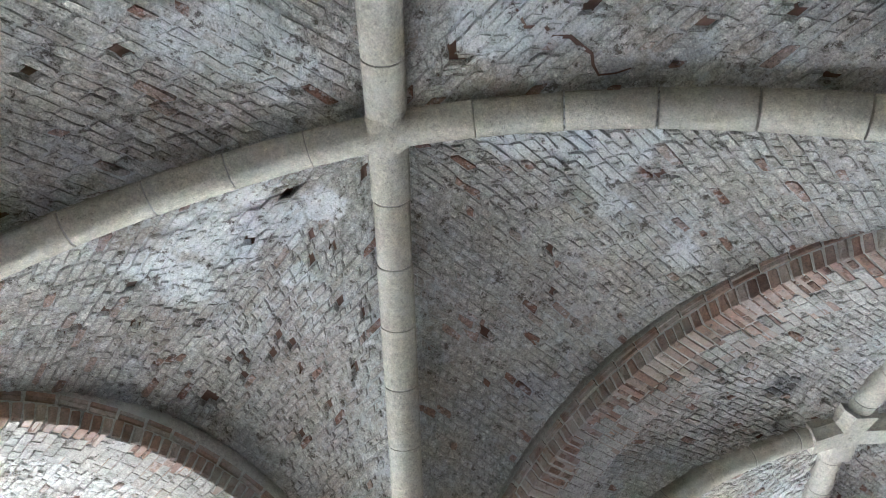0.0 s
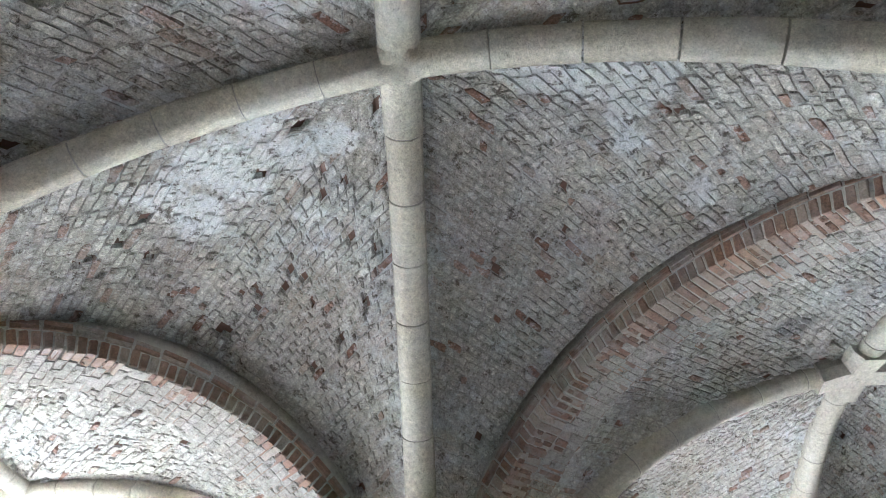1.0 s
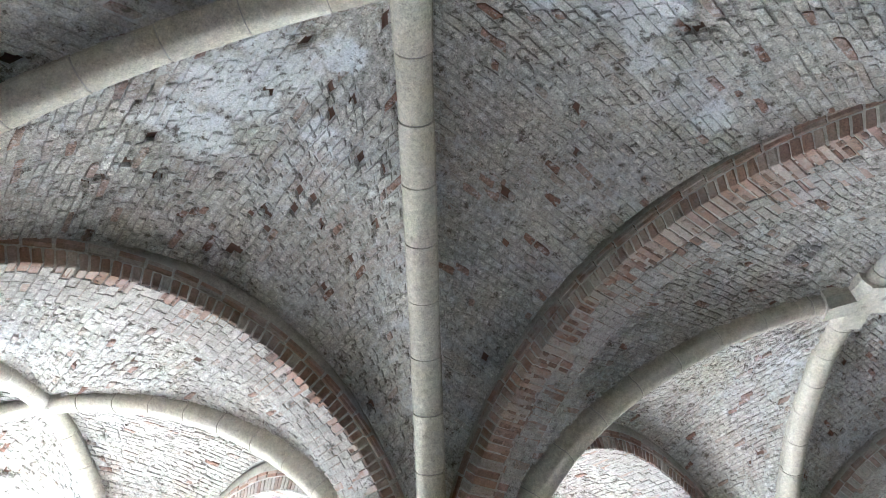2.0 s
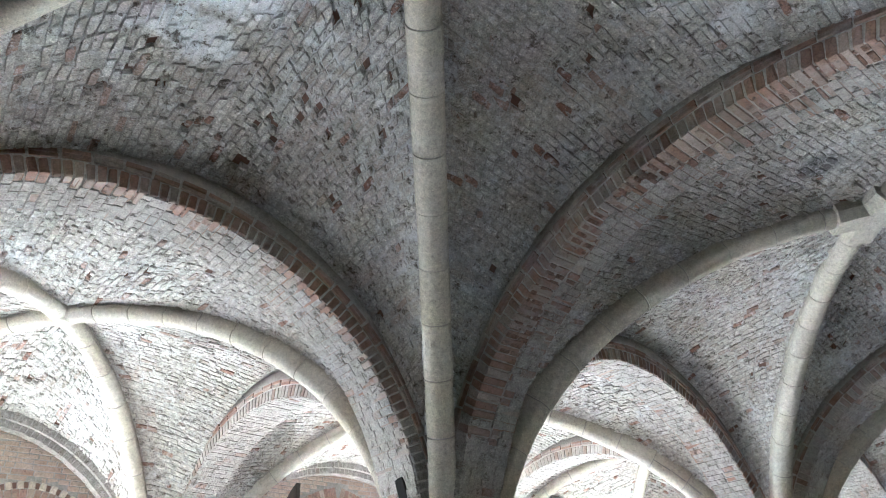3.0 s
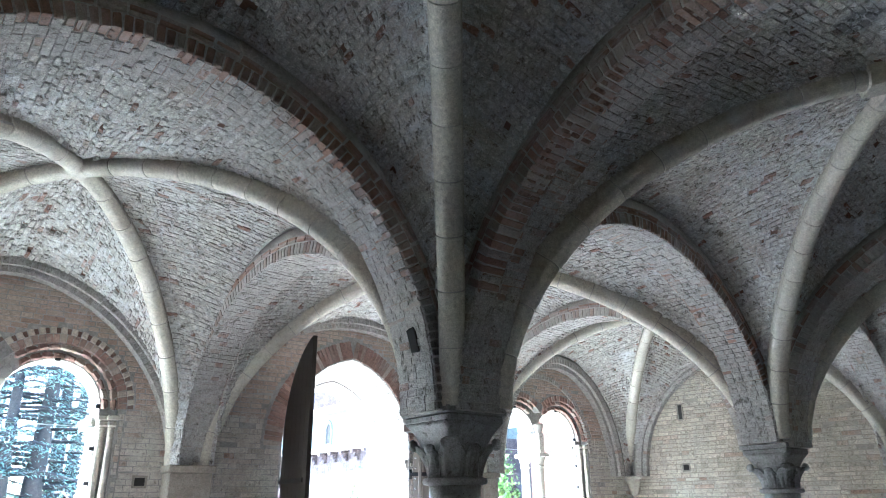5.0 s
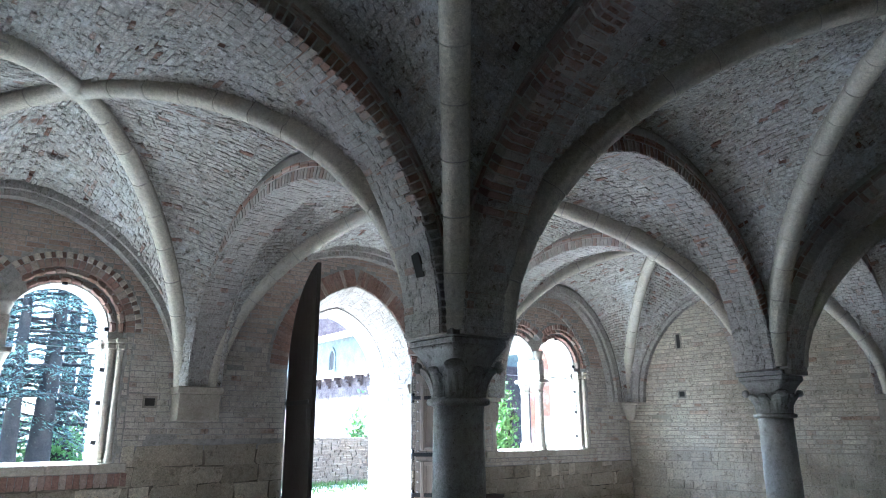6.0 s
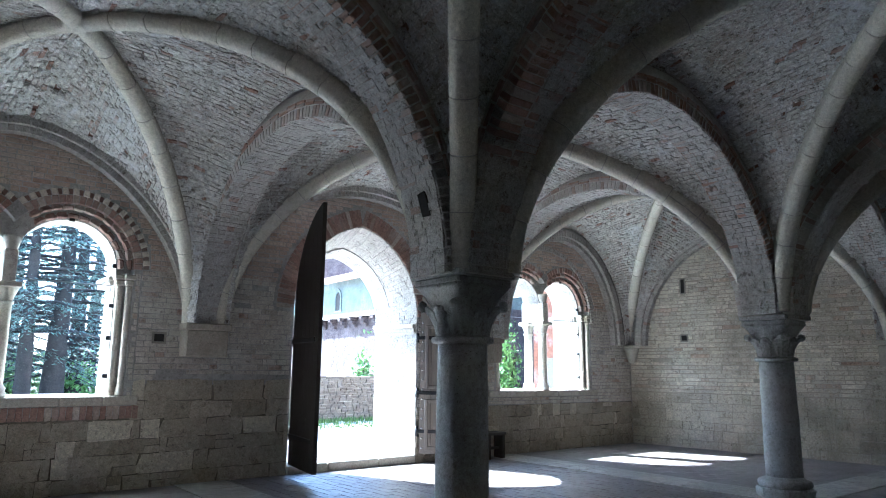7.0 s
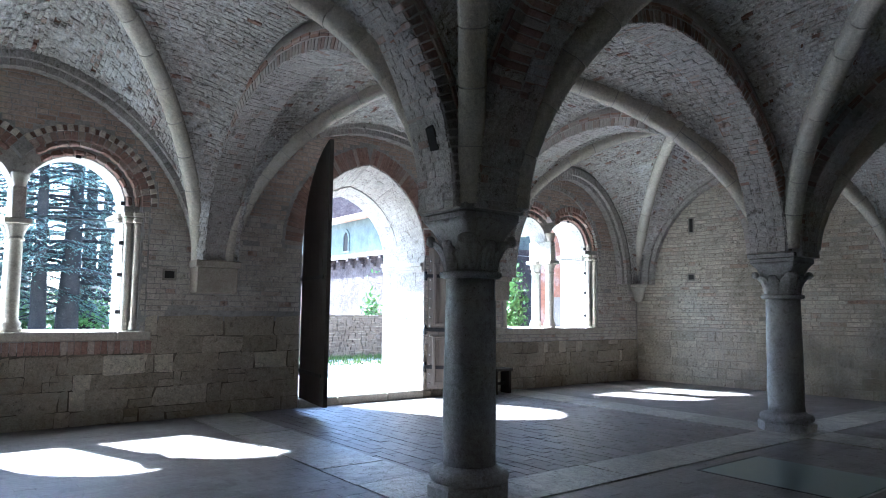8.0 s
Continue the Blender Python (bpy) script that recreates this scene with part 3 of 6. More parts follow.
        h = rnd.uniform(0.001, 0.008) + (rnd.uniform(0.003, 0.016) if worn > 0.12 and rnd.random() < 0.35 else 0)
        if rnd.random() < 0.06:
            h = -rnd.uniform(0.003, 0.010)
        sx, sy = rnd.uniform(-0.05, 0.05), rnd.uniform(-0.05, 0.05)
        base = [bm.verts.new(p - nn * 0.05) for p in ring]
        top = []
        for p in ring:
            o = p - mid
            top.append(bm.verts.new(p - o * rnd.uniform(0.01, 0.16) + nn * (h + o.x * sx + o.y * sy + rnd.uniform(-0.003, 0.002))))
        peak = bm.verts.new(mid + nn * (h + rnd.uniform(-0.004, 0.007)))
        for a in range(8):
            bm.faces.new((top[a], top[(a + 1) % 8], peak))
            bm.faces.new((base[a], base[(a + 1) % 8], top[(a + 1) % 8], top[a]))


def vault_bay(name, key, corners, springs, boss, sides, seed):
    """corners in turn; sides: for each edge the web's crown height there, its distance from the edge's line and the fullness of its curve."""
    bm = bmesh.new()
    rnd = random.Random(seed)
    eye = Vector((boss.x, boss.y, 1.5))
    for i in range(4):
        c0, c1 = corners[i], corners[(i + 1) % 4]
        crown, shift, bow = sides[i]
        mid = (c0 + c1) / 2
        inn = Vector((-(c1 - c0).y, (c1 - c0).x)).normalized()
        if inn.dot(boss - mid) < 0:
            inn = -inn
        for c, z0, k in ((c0, springs[i], i), (c1, springs[(i + 1) % 4], (i + 1) % 4)):
            n_rib, off = RIB_SHAPE.get((key, k), (RIB_N, 0.38 if z0 == CZ else 0.14))
            low = half_curve(c, mid, z0, crown, 0.22 if bow == 2.0 else 0.26, inn * shift, bow)
            high = half_curve(RIB_FOOT.get((key, k), c), boss, z0, RIB_TOPS[key] + 0.13, max(0.0, off - 0.08), n=n_rib + 0.08)
            web(bm, low, high, eye, rnd, lost=LOST if key == "P" else ())
    if key == "P":
        crack_shade(bm, CRACK, eye, rnd)
    ob = part(name, bm, [M_VAULT, M_BED, M_HOLLOW])
    return tagged(ob, "weathered brick cross vault with pale lime patches and missing bricks", "ceiling", kind="structure")


BOSS = {"L": Vector((-2.66, 3.03)), "M": Vector((2.45, 2.75)), "R": Vector((7.4, 2.75)),
        "P": Vector((-2.65, -3.13)), "Q": Vector((2.47, -3.19)), "S": Vector((7.9, -3.1))}
CZ, WZ = 2.37, 2.17
ARC, ARC_MID, ARC_LOW, WAL = (4.98, 0.25, 2.0), (4.84, 0.25, 2.0), (4.76, 0.25, 2.0), (4.62, 0.02, 1.85)
RIB_TOPS = {"L": 4.98, "M": 4.86, "R": 4.88, "P": 4.98, "Q": 4.97, "S": 4.98}
# ribs that stand on a corner of their corbel
RIB_FOOT = {("L", 2): Vector((-0.665, 5.08)), ("M", 3): Vector((-0.09, 5.10)), ("R", 2): Vector((9.56, 5.30))}
# how full each rib's curve is and where it springs, by bay and corner
RIB_SHAPE = {("L", 0): (1.8, 0.3), ("L", 1): (1.95, 0.44), ("L", 2): (1.68, 0.0), ("L", 3): (1.7, 0.3),
             ("M", 0): (1.85, 0.42), ("M", 1): (1.72, 0.33), ("M", 2): (1.8, 0.2), ("M", 3): (1.82, 0.0),
             ("R", 0): (1.8, 0.42), ("R", 1): (1.8, 0.2), ("R", 2): (1.5, 0.0), ("R", 3): (1.85, 0.06),
             ("P", 2): (1.9, 0.45), ("Q", 2): (1.8, 0.45), ("Q", 3): (1.86, 0.50), ("S", 3): (1.68, 0.48)}
BAYS = {
    "P": ([P0, P1, A, A0], [WZ, WZ, CZ, WZ], [WAL, ARC, ARC, WAL]),
    "L": ([A0, A, R1, R0], [WZ, CZ, WZ, WZ], [ARC, ARC_LOW, WAL, WAL]),
    "Q": ([P1, P2, B, A], [WZ, WZ, CZ, CZ], [WAL, ARC, ARC, ARC]),
    "M": ([A, B, R2, R1], [CZ, CZ, WZ, WZ], [ARC, ARC_MID, WAL, ARC_LOW]),
    "R": ([B, B3, R3, R2], [CZ, WZ, WZ, WZ], [ARC, WAL, WAL, ARC_MID]),
    "S": ([P2, P3, B3, B], [WZ, WZ, WZ, CZ], [WAL, WAL, ARC, ARC]),
}
for i, (key, (cs, zs, sd)) in enumerate(BAYS.items()):
    vault_bay("ceiling_%d" % (i + 1), key, cs, zs, BOSS[key], sd, 10 + i)

# unseen slab, added above the webs so that no sun leaks in
bm = bmesh.new()
box(bm, (WEST_X - 1.2, SOUTH_Y - 1.2, ROOF_Z), (12.2, WALL_Y + WALL_T, ROOF_Z + 0.4))
tagged(part("ceiling_slab", bm, M_MORTAR), "unseen slab over the vaults that keeps the sun out", "ceiling", kind="structure")


# ---- ribs ----
RIB_PROFILE = [(-0.085, 0.30), (-0.095, 0.13)] + [(0.115 * math.sin(a), 0.115 - 0.115 * math.cos(a)) for a in [radians(d) for d in range(-80, 81, 20)]] + [(0.095, 0.13), (0.085, 0.30)]


def swept(bm, arc, ths, profile, shrink=1.0, lift=0.0, wob=0.0, rnd=None):
    loops = []
    for th in ths:
        e = wob * rnd.uniform(-1, 1) if rnd else 0
        loops.append([bm.verts.new(arc.at(th, z + lift + e, y * shrink)) for y, z in profile])
    for a, b in zip(loops, loops[1:]):
        for i in range(len(profile) - 1):
            bm.faces.new((a[i], a[i + 1], b[i + 1], b[i])).smooth = True
        bm.faces.new((a[-1], a[0], b[0], b[-1]))
    bm.faces.new(loops[0])
    bm.faces.new(loops[-1][::-1])
    bmesh.ops.recalc_face_normals(bm, faces=bm.faces[:])


def rib(c, boss, z0, top, off, full, seed, open_joints=False):
    rnd = random.Random(seed)
    arc = Arc(c, c + 2 * (boss - c), z0, top, off, off, full)
    ob = thing("vault_rib", "pale stone vault rib with rounded underside and open joints", "rib", "structure", "ribs of the vault")
    ths = arc.steps(rnd.uniform(0.42, 0.5), 0.0, math.pi / 2)
    for a, b in zip(ths, ths[1:]):
        bm = bmesh.new()
        g = (b - a) * rnd.uniform(0.006, 0.014)
        e = rnd.uniform(-0.004, 0.004)
        swept(bm, arc, [a + g, a + g * 2.2, (a + b) / 2, b - g * 2.2, b - g], RIB_PROFILE, 1 + rnd.uniform(-0.03, 0.03), e)
        part("rib_stone", bm, M_RIB, ob)
    if open_joints:
        return ob
    bm = bmesh.new()
    swept(bm, arc, [math.pi / 2 * i / 24 for i in range(25)], RIB_PROFILE, 0.93, 0.008)
    part("mortar_core", bm, M_MORTAR, ob)
    return ob


for key, (cs, zs, sd) in BAYS.items():
    for j, (c, z0) in enumerate(zip(cs, zs)):
        full, off = RIB_SHAPE.get((key, j), (RIB_N, 0.38 if z0 == CZ else 0.14))
        rib(RIB_FOOT.get((key, j), c), BOSS[key], z0, RIB_TOPS[key], off, full, 100 + ord(key) * 4 + j, key == "P" and j == 1)


def boss_stone(key):
    """The stone where the ribs meet; on one bay its four stubs are cut square, deeper than the ribs they wait for."""
    b = BOSS[key]
    bm = bmesh.new()
    lathe(bm, [(0.07, 0.0), (0.125, 0.012), (0.15, 0.06), (0.155, 0.16), (0.14, 0.24)], 10)
    rnd = random.Random(ord(key))
    if key == "Q":
        for c in BAYS[key][0]:
            d = c - b
            m = Matrix.Rotation(math.atan2(d.y, d.x), 4, 'Z')
            prof = [(-0.15, 0.22), (-0.15, 0.06), (-0.10, -0.035), (0.10, -0.035), (0.15, 0.06), (0.15, 0.22)]
            ends = [[bm.verts.new(m @ Vector((x, y, z + 0.03 * (x < 0.1)))) for y, z in prof] for x in (0.02, 0.34)]
            for k in range(6):
                bm.faces.new((ends[0][k], ends[0][(k + 1) % 6], ends[1][(k + 1) % 6], ends[1][k]))
            bm.faces.new(ends[0][::-1])
            bm.faces.new(ends[1])
        bmesh.ops.recalc_face_normals(bm, faces=bm.faces[:])
    for v in bm.verts:
        v.co += Vector((rnd.uniform(-1, 1), rnd.uniform(-1, 1), rnd.uniform(-0.5, 0.5))) * 0.012
    ob = part("vault_boss", bm, M_RIB)
    ob.location = (b.x, b.y, RIB_TOPS[key])
    tagged(ob, "worn pale stone boss where the ribs meet", "boss", "bosses of the vault", "structure")


for key in BOSS:
    boss_stone(key)


# ---- transverse arches ----
VOUSSOIRS = [mesh_of("voussoir", worn_box(0.056, 0.243, 0.125, 0.007, s, 0.25), M_ARCH) for s in range(4)]

VOUSSOIRS_GREY = [mesh_of("voussoir", worn_box(0.060, 0.243, 0.125, 0.006, 20 + s, 0.25), M_SOFFIT) for s in range(4)]


def arch(p, q, z0, z1, off0, off1, near, seed, half=0.25, full=2.0, bare_side=0, bare_from=0.8):
    """Brick arch of two orders; near: its bricks are single pieces."""
    rnd = random.Random(seed)
    arc = Arc(p, q, z0, z1, off0, off1, full)
    ob = thing("transverse_arch", "red brick arch with pale limewashed underside and worn joints", "arch", "structure", "arches of the vault")
    core = bmesh.new()
    swept(core, arc, [math.pi * i / 48 for i in range(49)], [(-half + 0.010, 0.33), (-half + 0.010, 0.008), (half - 0.010, 0.008), (half - 0.010, 0.33)])
    part("mortar_core", core, M_LIMEJOINT, ob)
    ths = arc.steps(0.069)
    rest = bmesh.new()
    for i, (a, b) in enumerate(zip(ths, ths[1:])):
        tm = (a + b) / 2
        for side in (-1, 1):
            m = arc.frame_at(tm, 0.064 + rnd.uniform(-0.006, 0.003), side * (half - 0.12) + rnd.uniform(-0.004, 0.004)) @ Matrix.Rotation(rnd.uniform(-0.03, 0.03), 4, 'Y')
            if near and i < 149:
                piece("brick", (VOUSSOIRS_GREY if m.translation.z < 3.3 + rnd.uniform(-0.3, 0.2) else VOUSSOIRS)[rnd.randrange(4)], m, ob)
            else:
                box(rest, (-0.028, -0.121, -0.0625), (0.028, 0.121, 0.0625), m)
    if rest.verts:
        tagged(part("brickwork", rest, M_PALEARCH, ob), kind="stuff")
    else:
        rest.free()
    wash, raw = bmesh.new(), bmesh.new()
    ths = arc.steps(0.066)
    for a, b in zip(ths, ths[1:]):
        shift = rnd.uniform(-0.05, 0.05)
        cuts = [-half + 0.015, -half / 2 + shift, shift * 0.6, half / 2 + shift, half - 0.015]
        for y0, y1 in zip(cuts, cuts[1:]):
            if rnd.random() < 0.015:
                continue
            m = arc.frame_at((a + b) / 2, -0.004 + rnd.uniform(-0.004, 0.004))
            w = (arc.at(b) - arc.at(a)).length / 2 - rnd.uniform(0.001, 0.005)
            o = arc.at((a + b) / 2)
            bare = noise.noise(o * 1.1 + Vector((seed, 0, 0))) + 0.7 * noise.noise(o * 6.0 + Vector((0, y0 * 9, seed))) + 1.3 * (bare_side * (y0 + y1) / 2 / half - bare_from)
            if bare_side and bare > 0.0 and o.z > 3.25:
                box(raw, (-w * rnd.uniform(0.4, 0.75), y0 + rnd.uniform(0.004, 0.03), 0.004), (w * rnd.uniform(0.4, 0.75), y1 - rnd.uniform(0.004, 0.03), 0.02), m)
                continue
            box(wash, (-w, y0 + rnd.uniform(0.001, 0.006), -0.005), (w, y1 - rnd.uniform(0.001, 0.006), 0.02), m)
    tagged(part("limewashed_underside", wash, M_SOFFIT_JOINED, ob, "pale limewashed brick underside"), kind="stuff")
    if raw.verts:
        tagged(part("bare_bricks", raw, M_BARE, ob, "bare worn red bricks along the edge of the underside"), kind="stuff")
    else:
        raw.free()
    ring = bmesh.new()
    ths = arc.steps(0.19)
    for a, b in zip(ths, ths[1:]):
        w = (arc.at(b) - arc.at(a)).length / 2 - rnd.uniform(0.001, 0.012)
        for side in (-1, 1):
            for up in (0.155, 0.192):
                m = arc.frame_at((a + b) / 2, up + rnd.uniform(-0.004, 0.004), side * (half - 0.06))
                e = rnd.uniform(-0.004, 0.010)
                box(ring, (-w, -0.066 - e, -0.015), (w, 0.066 + e, 0.015), m)
    tagged(part("outer_ring", ring, M_ARCH_JOINED, ob, "thin outer ring of flat tiles"), kind="stuff")
    return ob


M_BARE = masonry("bare_eroded_brick", [(0.0, (0.20, 0.125, 0.10)), (0.4, (0.32, 0.21, 0.17)), (0.7, (0.25, 0.155, 0.12)), (1.0, (0.38, 0.29, 0.25))], who="island", pale=(0.5, 0.47, 0.44), pale_gain=0.4, bump=1.0, pits=0.6, seed=31, mottle=0.9, chips=0.5, flakes=0.35, crisp=0.6)
M_PALEARCH = masonry("pale_arch_brick", [(0.0, (0.42, 0.385, 0.35)), (0.5, (0.50, 0.465, 0.43)), (0.85, (0.40, 0.31, 0.27)), (1.0, (0.34, 0.24, 0.20))], who="island", pale_gain=0.5, bump=0.7, pits=0.7, seed=21)
M_SOFFIT_JOINED = masonry("limewashed_brick_joined", [(0.0, (0.53, 0.51, 0.48)), (0.5, (0.45, 0.42, 0.39)), (0.8, (0.54, 0.51, 0.48)), (0.95, (0.47, 0.43, 0.39)), (1.0, (0.40, 0.27, 0.22))],
                          who="island", pale_gain=0.6, dirt_gain=0.5, bump=0.9, pits=1.0, mottle=0.9, chips=0.7, relief=0.02, flakes=0.5, crisp=0.8)
arch(A, A0, CZ - 0.03, 4.68, 0.38, 0.1, True, 1, bare_side=1)
arch(A, P1, CZ - 0.03, 4.72, 0.38, 0.1, True, 2, bare_side=-1, bare_from=-0.1)
arch(A, B, CZ - 0.03, 4.66, 0.37, 0.36, True, 3, full=1.93)
arch(A, R1, 2.22, 4.42, 0.36, 0.07, False, 4)
arch(B, R2, 2.27, 4.545, 0.36, 0.0, False, 5)
arch(B, B3, 2.27, 4.55, 0.38, 0.1, False, 6)
arch(B, P2, 2.27, 4.72, 0.38, 0.1, False, 7)


def wall_arch(p, q, z1, inward, seed, off0=0.25, off1=0.25, full=1.8):
    """A slim brick rib of two small steps where the vault meets the wall."""
    rnd = random.Random(seed)
    arc = Arc(p, q, WZ, z1, off0, off1, full)
    ob = thing("wall_arch", "slim brick arch against the wall under the vault", "arch", "structure", "arches along the walls")
    bm = bmesh.new()
    ths = arc.steps(0.075)
    s = 1 if arc.w.x * inward.x + arc.w.y * inward.y > 0 else -1
    for a, b in zip(ths, ths[1:]):
        w = (arc.at(b) - arc.at(a)).length / 2 - 0.004
        e = rnd.uniform(0, 0.010)
        m = arc.frame_at((a + b) / 2, 0.0, -s * 0.08)
        box(bm, (-w, -0.08, -0.002 + e), (w, 0.08 + e, 0.10), m)
        m = arc.frame_at((a + b) / 2, 0.09, -s * 0.03)
        box(bm, (-w, -0.10, 0.0), (w, 0.10 + e, 0.14), m)
    tagged(part("brickwork", bm, M_SOFFIT_JOINED, ob), kind="stuff")
    bm = bmesh.new()
    swept(bm, arc, [math.pi * i / 40 for i in range(41)], [(-0.16, 0.28), (-0.16, 0.012), (-0.012, 0.012), (-0.012, 0.10), (0.06, 0.105), (0.06, 0.28)] if s > 0 else
          [(-0.06, 0.28), (-0.06, 0.105), (0.012, 0.10), (0.012, 0.012), (0.16, 0.012), (0.16, 0.28)])
    part("mortar_core", bm, M_MORTAR, ob)


wall_arch(R0, R1, 4.44, Vector((0, -1)), 21, 0.28, 0.28, 1.78)
wall_arch(R1, R2, 4.44, Vector((0, -1)), 22, 0.12, 0.12, 2.0)
wall_arch(R2, R3, 4.33, Vector((0, -1)), 23, 0.6, 0.6, 2.0)
wall_arch(R3, B3, 4.46, Vector((-1, 0)), 24, 0.36, 0.1, 2.0)
wall_arch(B3, P3, 4.40, Vector((-1, 0)), 25)
wall_arch(R0, A0, 4.42, Vector((1, 0)), 26)
wall_arch(A0, P0, 4.42, Vector((1, 0)), 27)
wall_arch(P0, P1, 4.42, Vector((0, 1)), 28)
wall_arch(P1, P2, 4.42, Vector((0, 1)), 29)
wall_arch(P2, P3, 4.42, Vector((0, 1)), 30)


# ---- columns ----
def column(at, top, turn, seed):
    rnd = random.Random(seed)
    ob = thing("stone_column", "round grey stone column with leaf capital on an octagonal plinth", "column", group="columns of the hall", at=(at.x, at.y, 0))
    bm = bmesh.new()
    lathe(bm, [(0.345, 0.0), (0.35, 0.01), (0.35, 0.10), (0.335, 0.125)], 8, Matrix.Rotation(radians(22.5), 4, 'Z'))
    for v in bm.verts:
        v.co += Vector((rnd.uniform(-1, 1), rnd.uniform(-1, 1), rnd.uniform(-0.4, 0.4))) * 0.008
    for f in bm.faces:
        f.smooth = False
    part("plinth", bm, M_COLUMN, ob, "chipped octagonal stone plinth")
    bm = bmesh.new()
    lathe(bm, [(0.30, 0.12)] + [(0.285 + 0.045 * math.sin(a), 0.175 - 0.052 * math.cos(a)) for a in [radians(d) for d in range(10, 171, 20)]] + [(0.25, 0.232), (0.235, 0.25), (0.222, 0.262)], 32)
    part("base_moulding", bm, M_COLUMN, ob, smooth=True)
    bm = bmesh.new()
    rings = []
    for i in range(15):
        f = i / 14
        rings.append((0.222 - 0.012 * f + 0.004 * math.sin(f * 3.1), 0.26 + f * (top - 0.86)))
    lathe(bm, rings, 32)
    for v in bm.verts:
        v.co += Vector((v.co.x, v.co.y, 0)).normalized() * 0.006 * noise.noise(v.co * 5 + Vector((seed, 0, 0)))
    part("shaft", bm, M_COLUMN, ob, smooth=True)
    zb = top - 0.60
    bm = bmesh.new()
    lathe(bm, [(0.215, zb - 0.005), (0.26, zb + 0.005), (0.268, zb + 0.028), (0.262, zb + 0.05), (0.225, zb + 0.06)], 32)
    part("necking_ring", bm, M_COLUMN, ob, smooth=True)
    def bell(a, f):
        """Radius of the capital's bell: round and slim at the neck, squared under the abacus."""
        r = 0.200 + 0.022 * f + 0.085 * f ** 2.6
        k = 1 / max(abs(math.cos(a)), abs(math.sin(a)))
        return r * (1 + (min(k, 1.36) - 1) * f ** 1.5)
    cap = bmesh.new()
    seg, lev = 48, 12
    loops = [[cap.verts.new((bell(2 * math.pi * i / seg, j / (lev - 1)) * math.cos(2 * math.pi * i / seg), bell(2 * math.pi * i / seg, j / (lev - 1)) * math.sin(2 * math.pi * i / seg), zb + 0.055 + 0.43 * j / (lev - 1)))
              for i in range(seg)] for j in range(lev)]
    for a, b in zip(loops, loops[1:]):
        for i in range(seg):
            cap.faces.new((a[i], a[(i + 1) % seg], b[(i + 1) % seg], b[i])).smooth = True
    cap.faces.new(loops[-1])
    cap.faces.new(loops[0][::-1])
    capital = part("capital", cap, M_COLUMN, ob, "carved stone capital with ribbed curling leaves")
    for i in range(8):
        leaf = bmesh.new()
        corner = i % 2 == 1
        a0 = i * math.pi / 4
        high, spread, reach = (0.64, 0.42, 0.080) if corner else (0.55, 0.32, 0.045)
        outer, inner = [], []
        for j in range(15):
            f = j / 14
            ro, ri = [], []
            for k in range(13):
                v = k / 6 - 1
                a = a0 + v * spread * (0.92 + 0.22 * math.sin(f * 2.6)) * (1 - 0.55 * f ** 5)
                g = f * high
                r0 = bell(a, g)
                flute = 0.030 * (abs(math.cos(v * math.pi * 2)) - 0.55) * (1 - 0.5 * f ** 3)
                rise = 0.016 + flute + reach * f ** 2.4 * (1 - 0.35 * v * v) - 0.012 * v * v
                z = zb + 0.055 + 0.43 * (g - 0.05 * f ** 8)
                ro.append(leaf.verts.new(((r0 + rise) * math.cos(a), (r0 + rise) * math.sin(a), z)))
                q = r0 - 0.014 + reach * 0.55 * f ** 3
                ri.append(leaf.verts.new((q * math.cos(a), q * math.sin(a), z + 0.004)))
            outer.append(ro)
            inner.append(ri)
        for j in range(14):
            for k in range(12):
                leaf.faces.new((outer[j][k], outer[j][k + 1], outer[j + 1][k + 1], outer[j + 1][k])).smooth = True
                leaf.faces.new((inner[j][k], inner[j + 1][k], inner[j + 1][k + 1], inner[j][k + 1]))
            leaf.faces.new((outer[j][0], outer[j + 1][0], inner[j + 1][0], inner[j][0]))
            leaf.faces.new((outer[j][12], inner[j][12], inner[j + 1][12], outer[j + 1][12]))
        for k in range(12):
            leaf.faces.new((outer[14][k], outer[14][k + 1], inner[14][k + 1], inner[14][k]))
        rk = 0.050 if corner else 0.036
        ck = bell(a0, high) + reach * 0.75
        km = Matrix.Translation((ck * math.cos(a0), ck * math.sin(a0), zb + 0.055 + 0.43 * high - rk * 0.35)) @ Matrix.Rotation(a0, 4, 'Z') @ Matrix.Diagonal((0.8, 1.7, 1.0, 1))
        knob = [(rk * math.sin(math.pi * q / 8) * (1 + 0.06 * math.cos(q * 2.1)) + 0.001, -rk * math.cos(math.pi * q / 8)) for q in range(9)]
        lathe(leaf, knob, 12, km)
        bmesh.ops.recalc_face_normals(leaf, faces=leaf.faces[:])
        for v in leaf.verts:
            v.co += noise.noise_vector(v.co * 21.0 + Vector((seed, i, 0))) * 0.005
        part("leaf", leaf, M_COLUMN, capital)
    bm = bmesh.new()
    box(bm, (-0.296, -0.296, top - 0.125), (0.296, 0.296, top - 0.058), bevel=0.014)
    box(bm, (-0.32, -0.32, top - 0.060), (0.32, 0.32, top), bevel=0.010)
    for v in bm.verts:
        v.co += Vector((rnd.uniform(-1, 1), rnd.uniform(-1, 1), rnd.uniform(-1, 1))) * 0.004
    part("abacus", bm, M_COLUMN, ob, "square stone abacus with worn edges")
    ob.rotation_euler.z = radians(turn)
    return ob


column(A, 2.39, 0, 1)
column(B, 2.33, 0, 2)


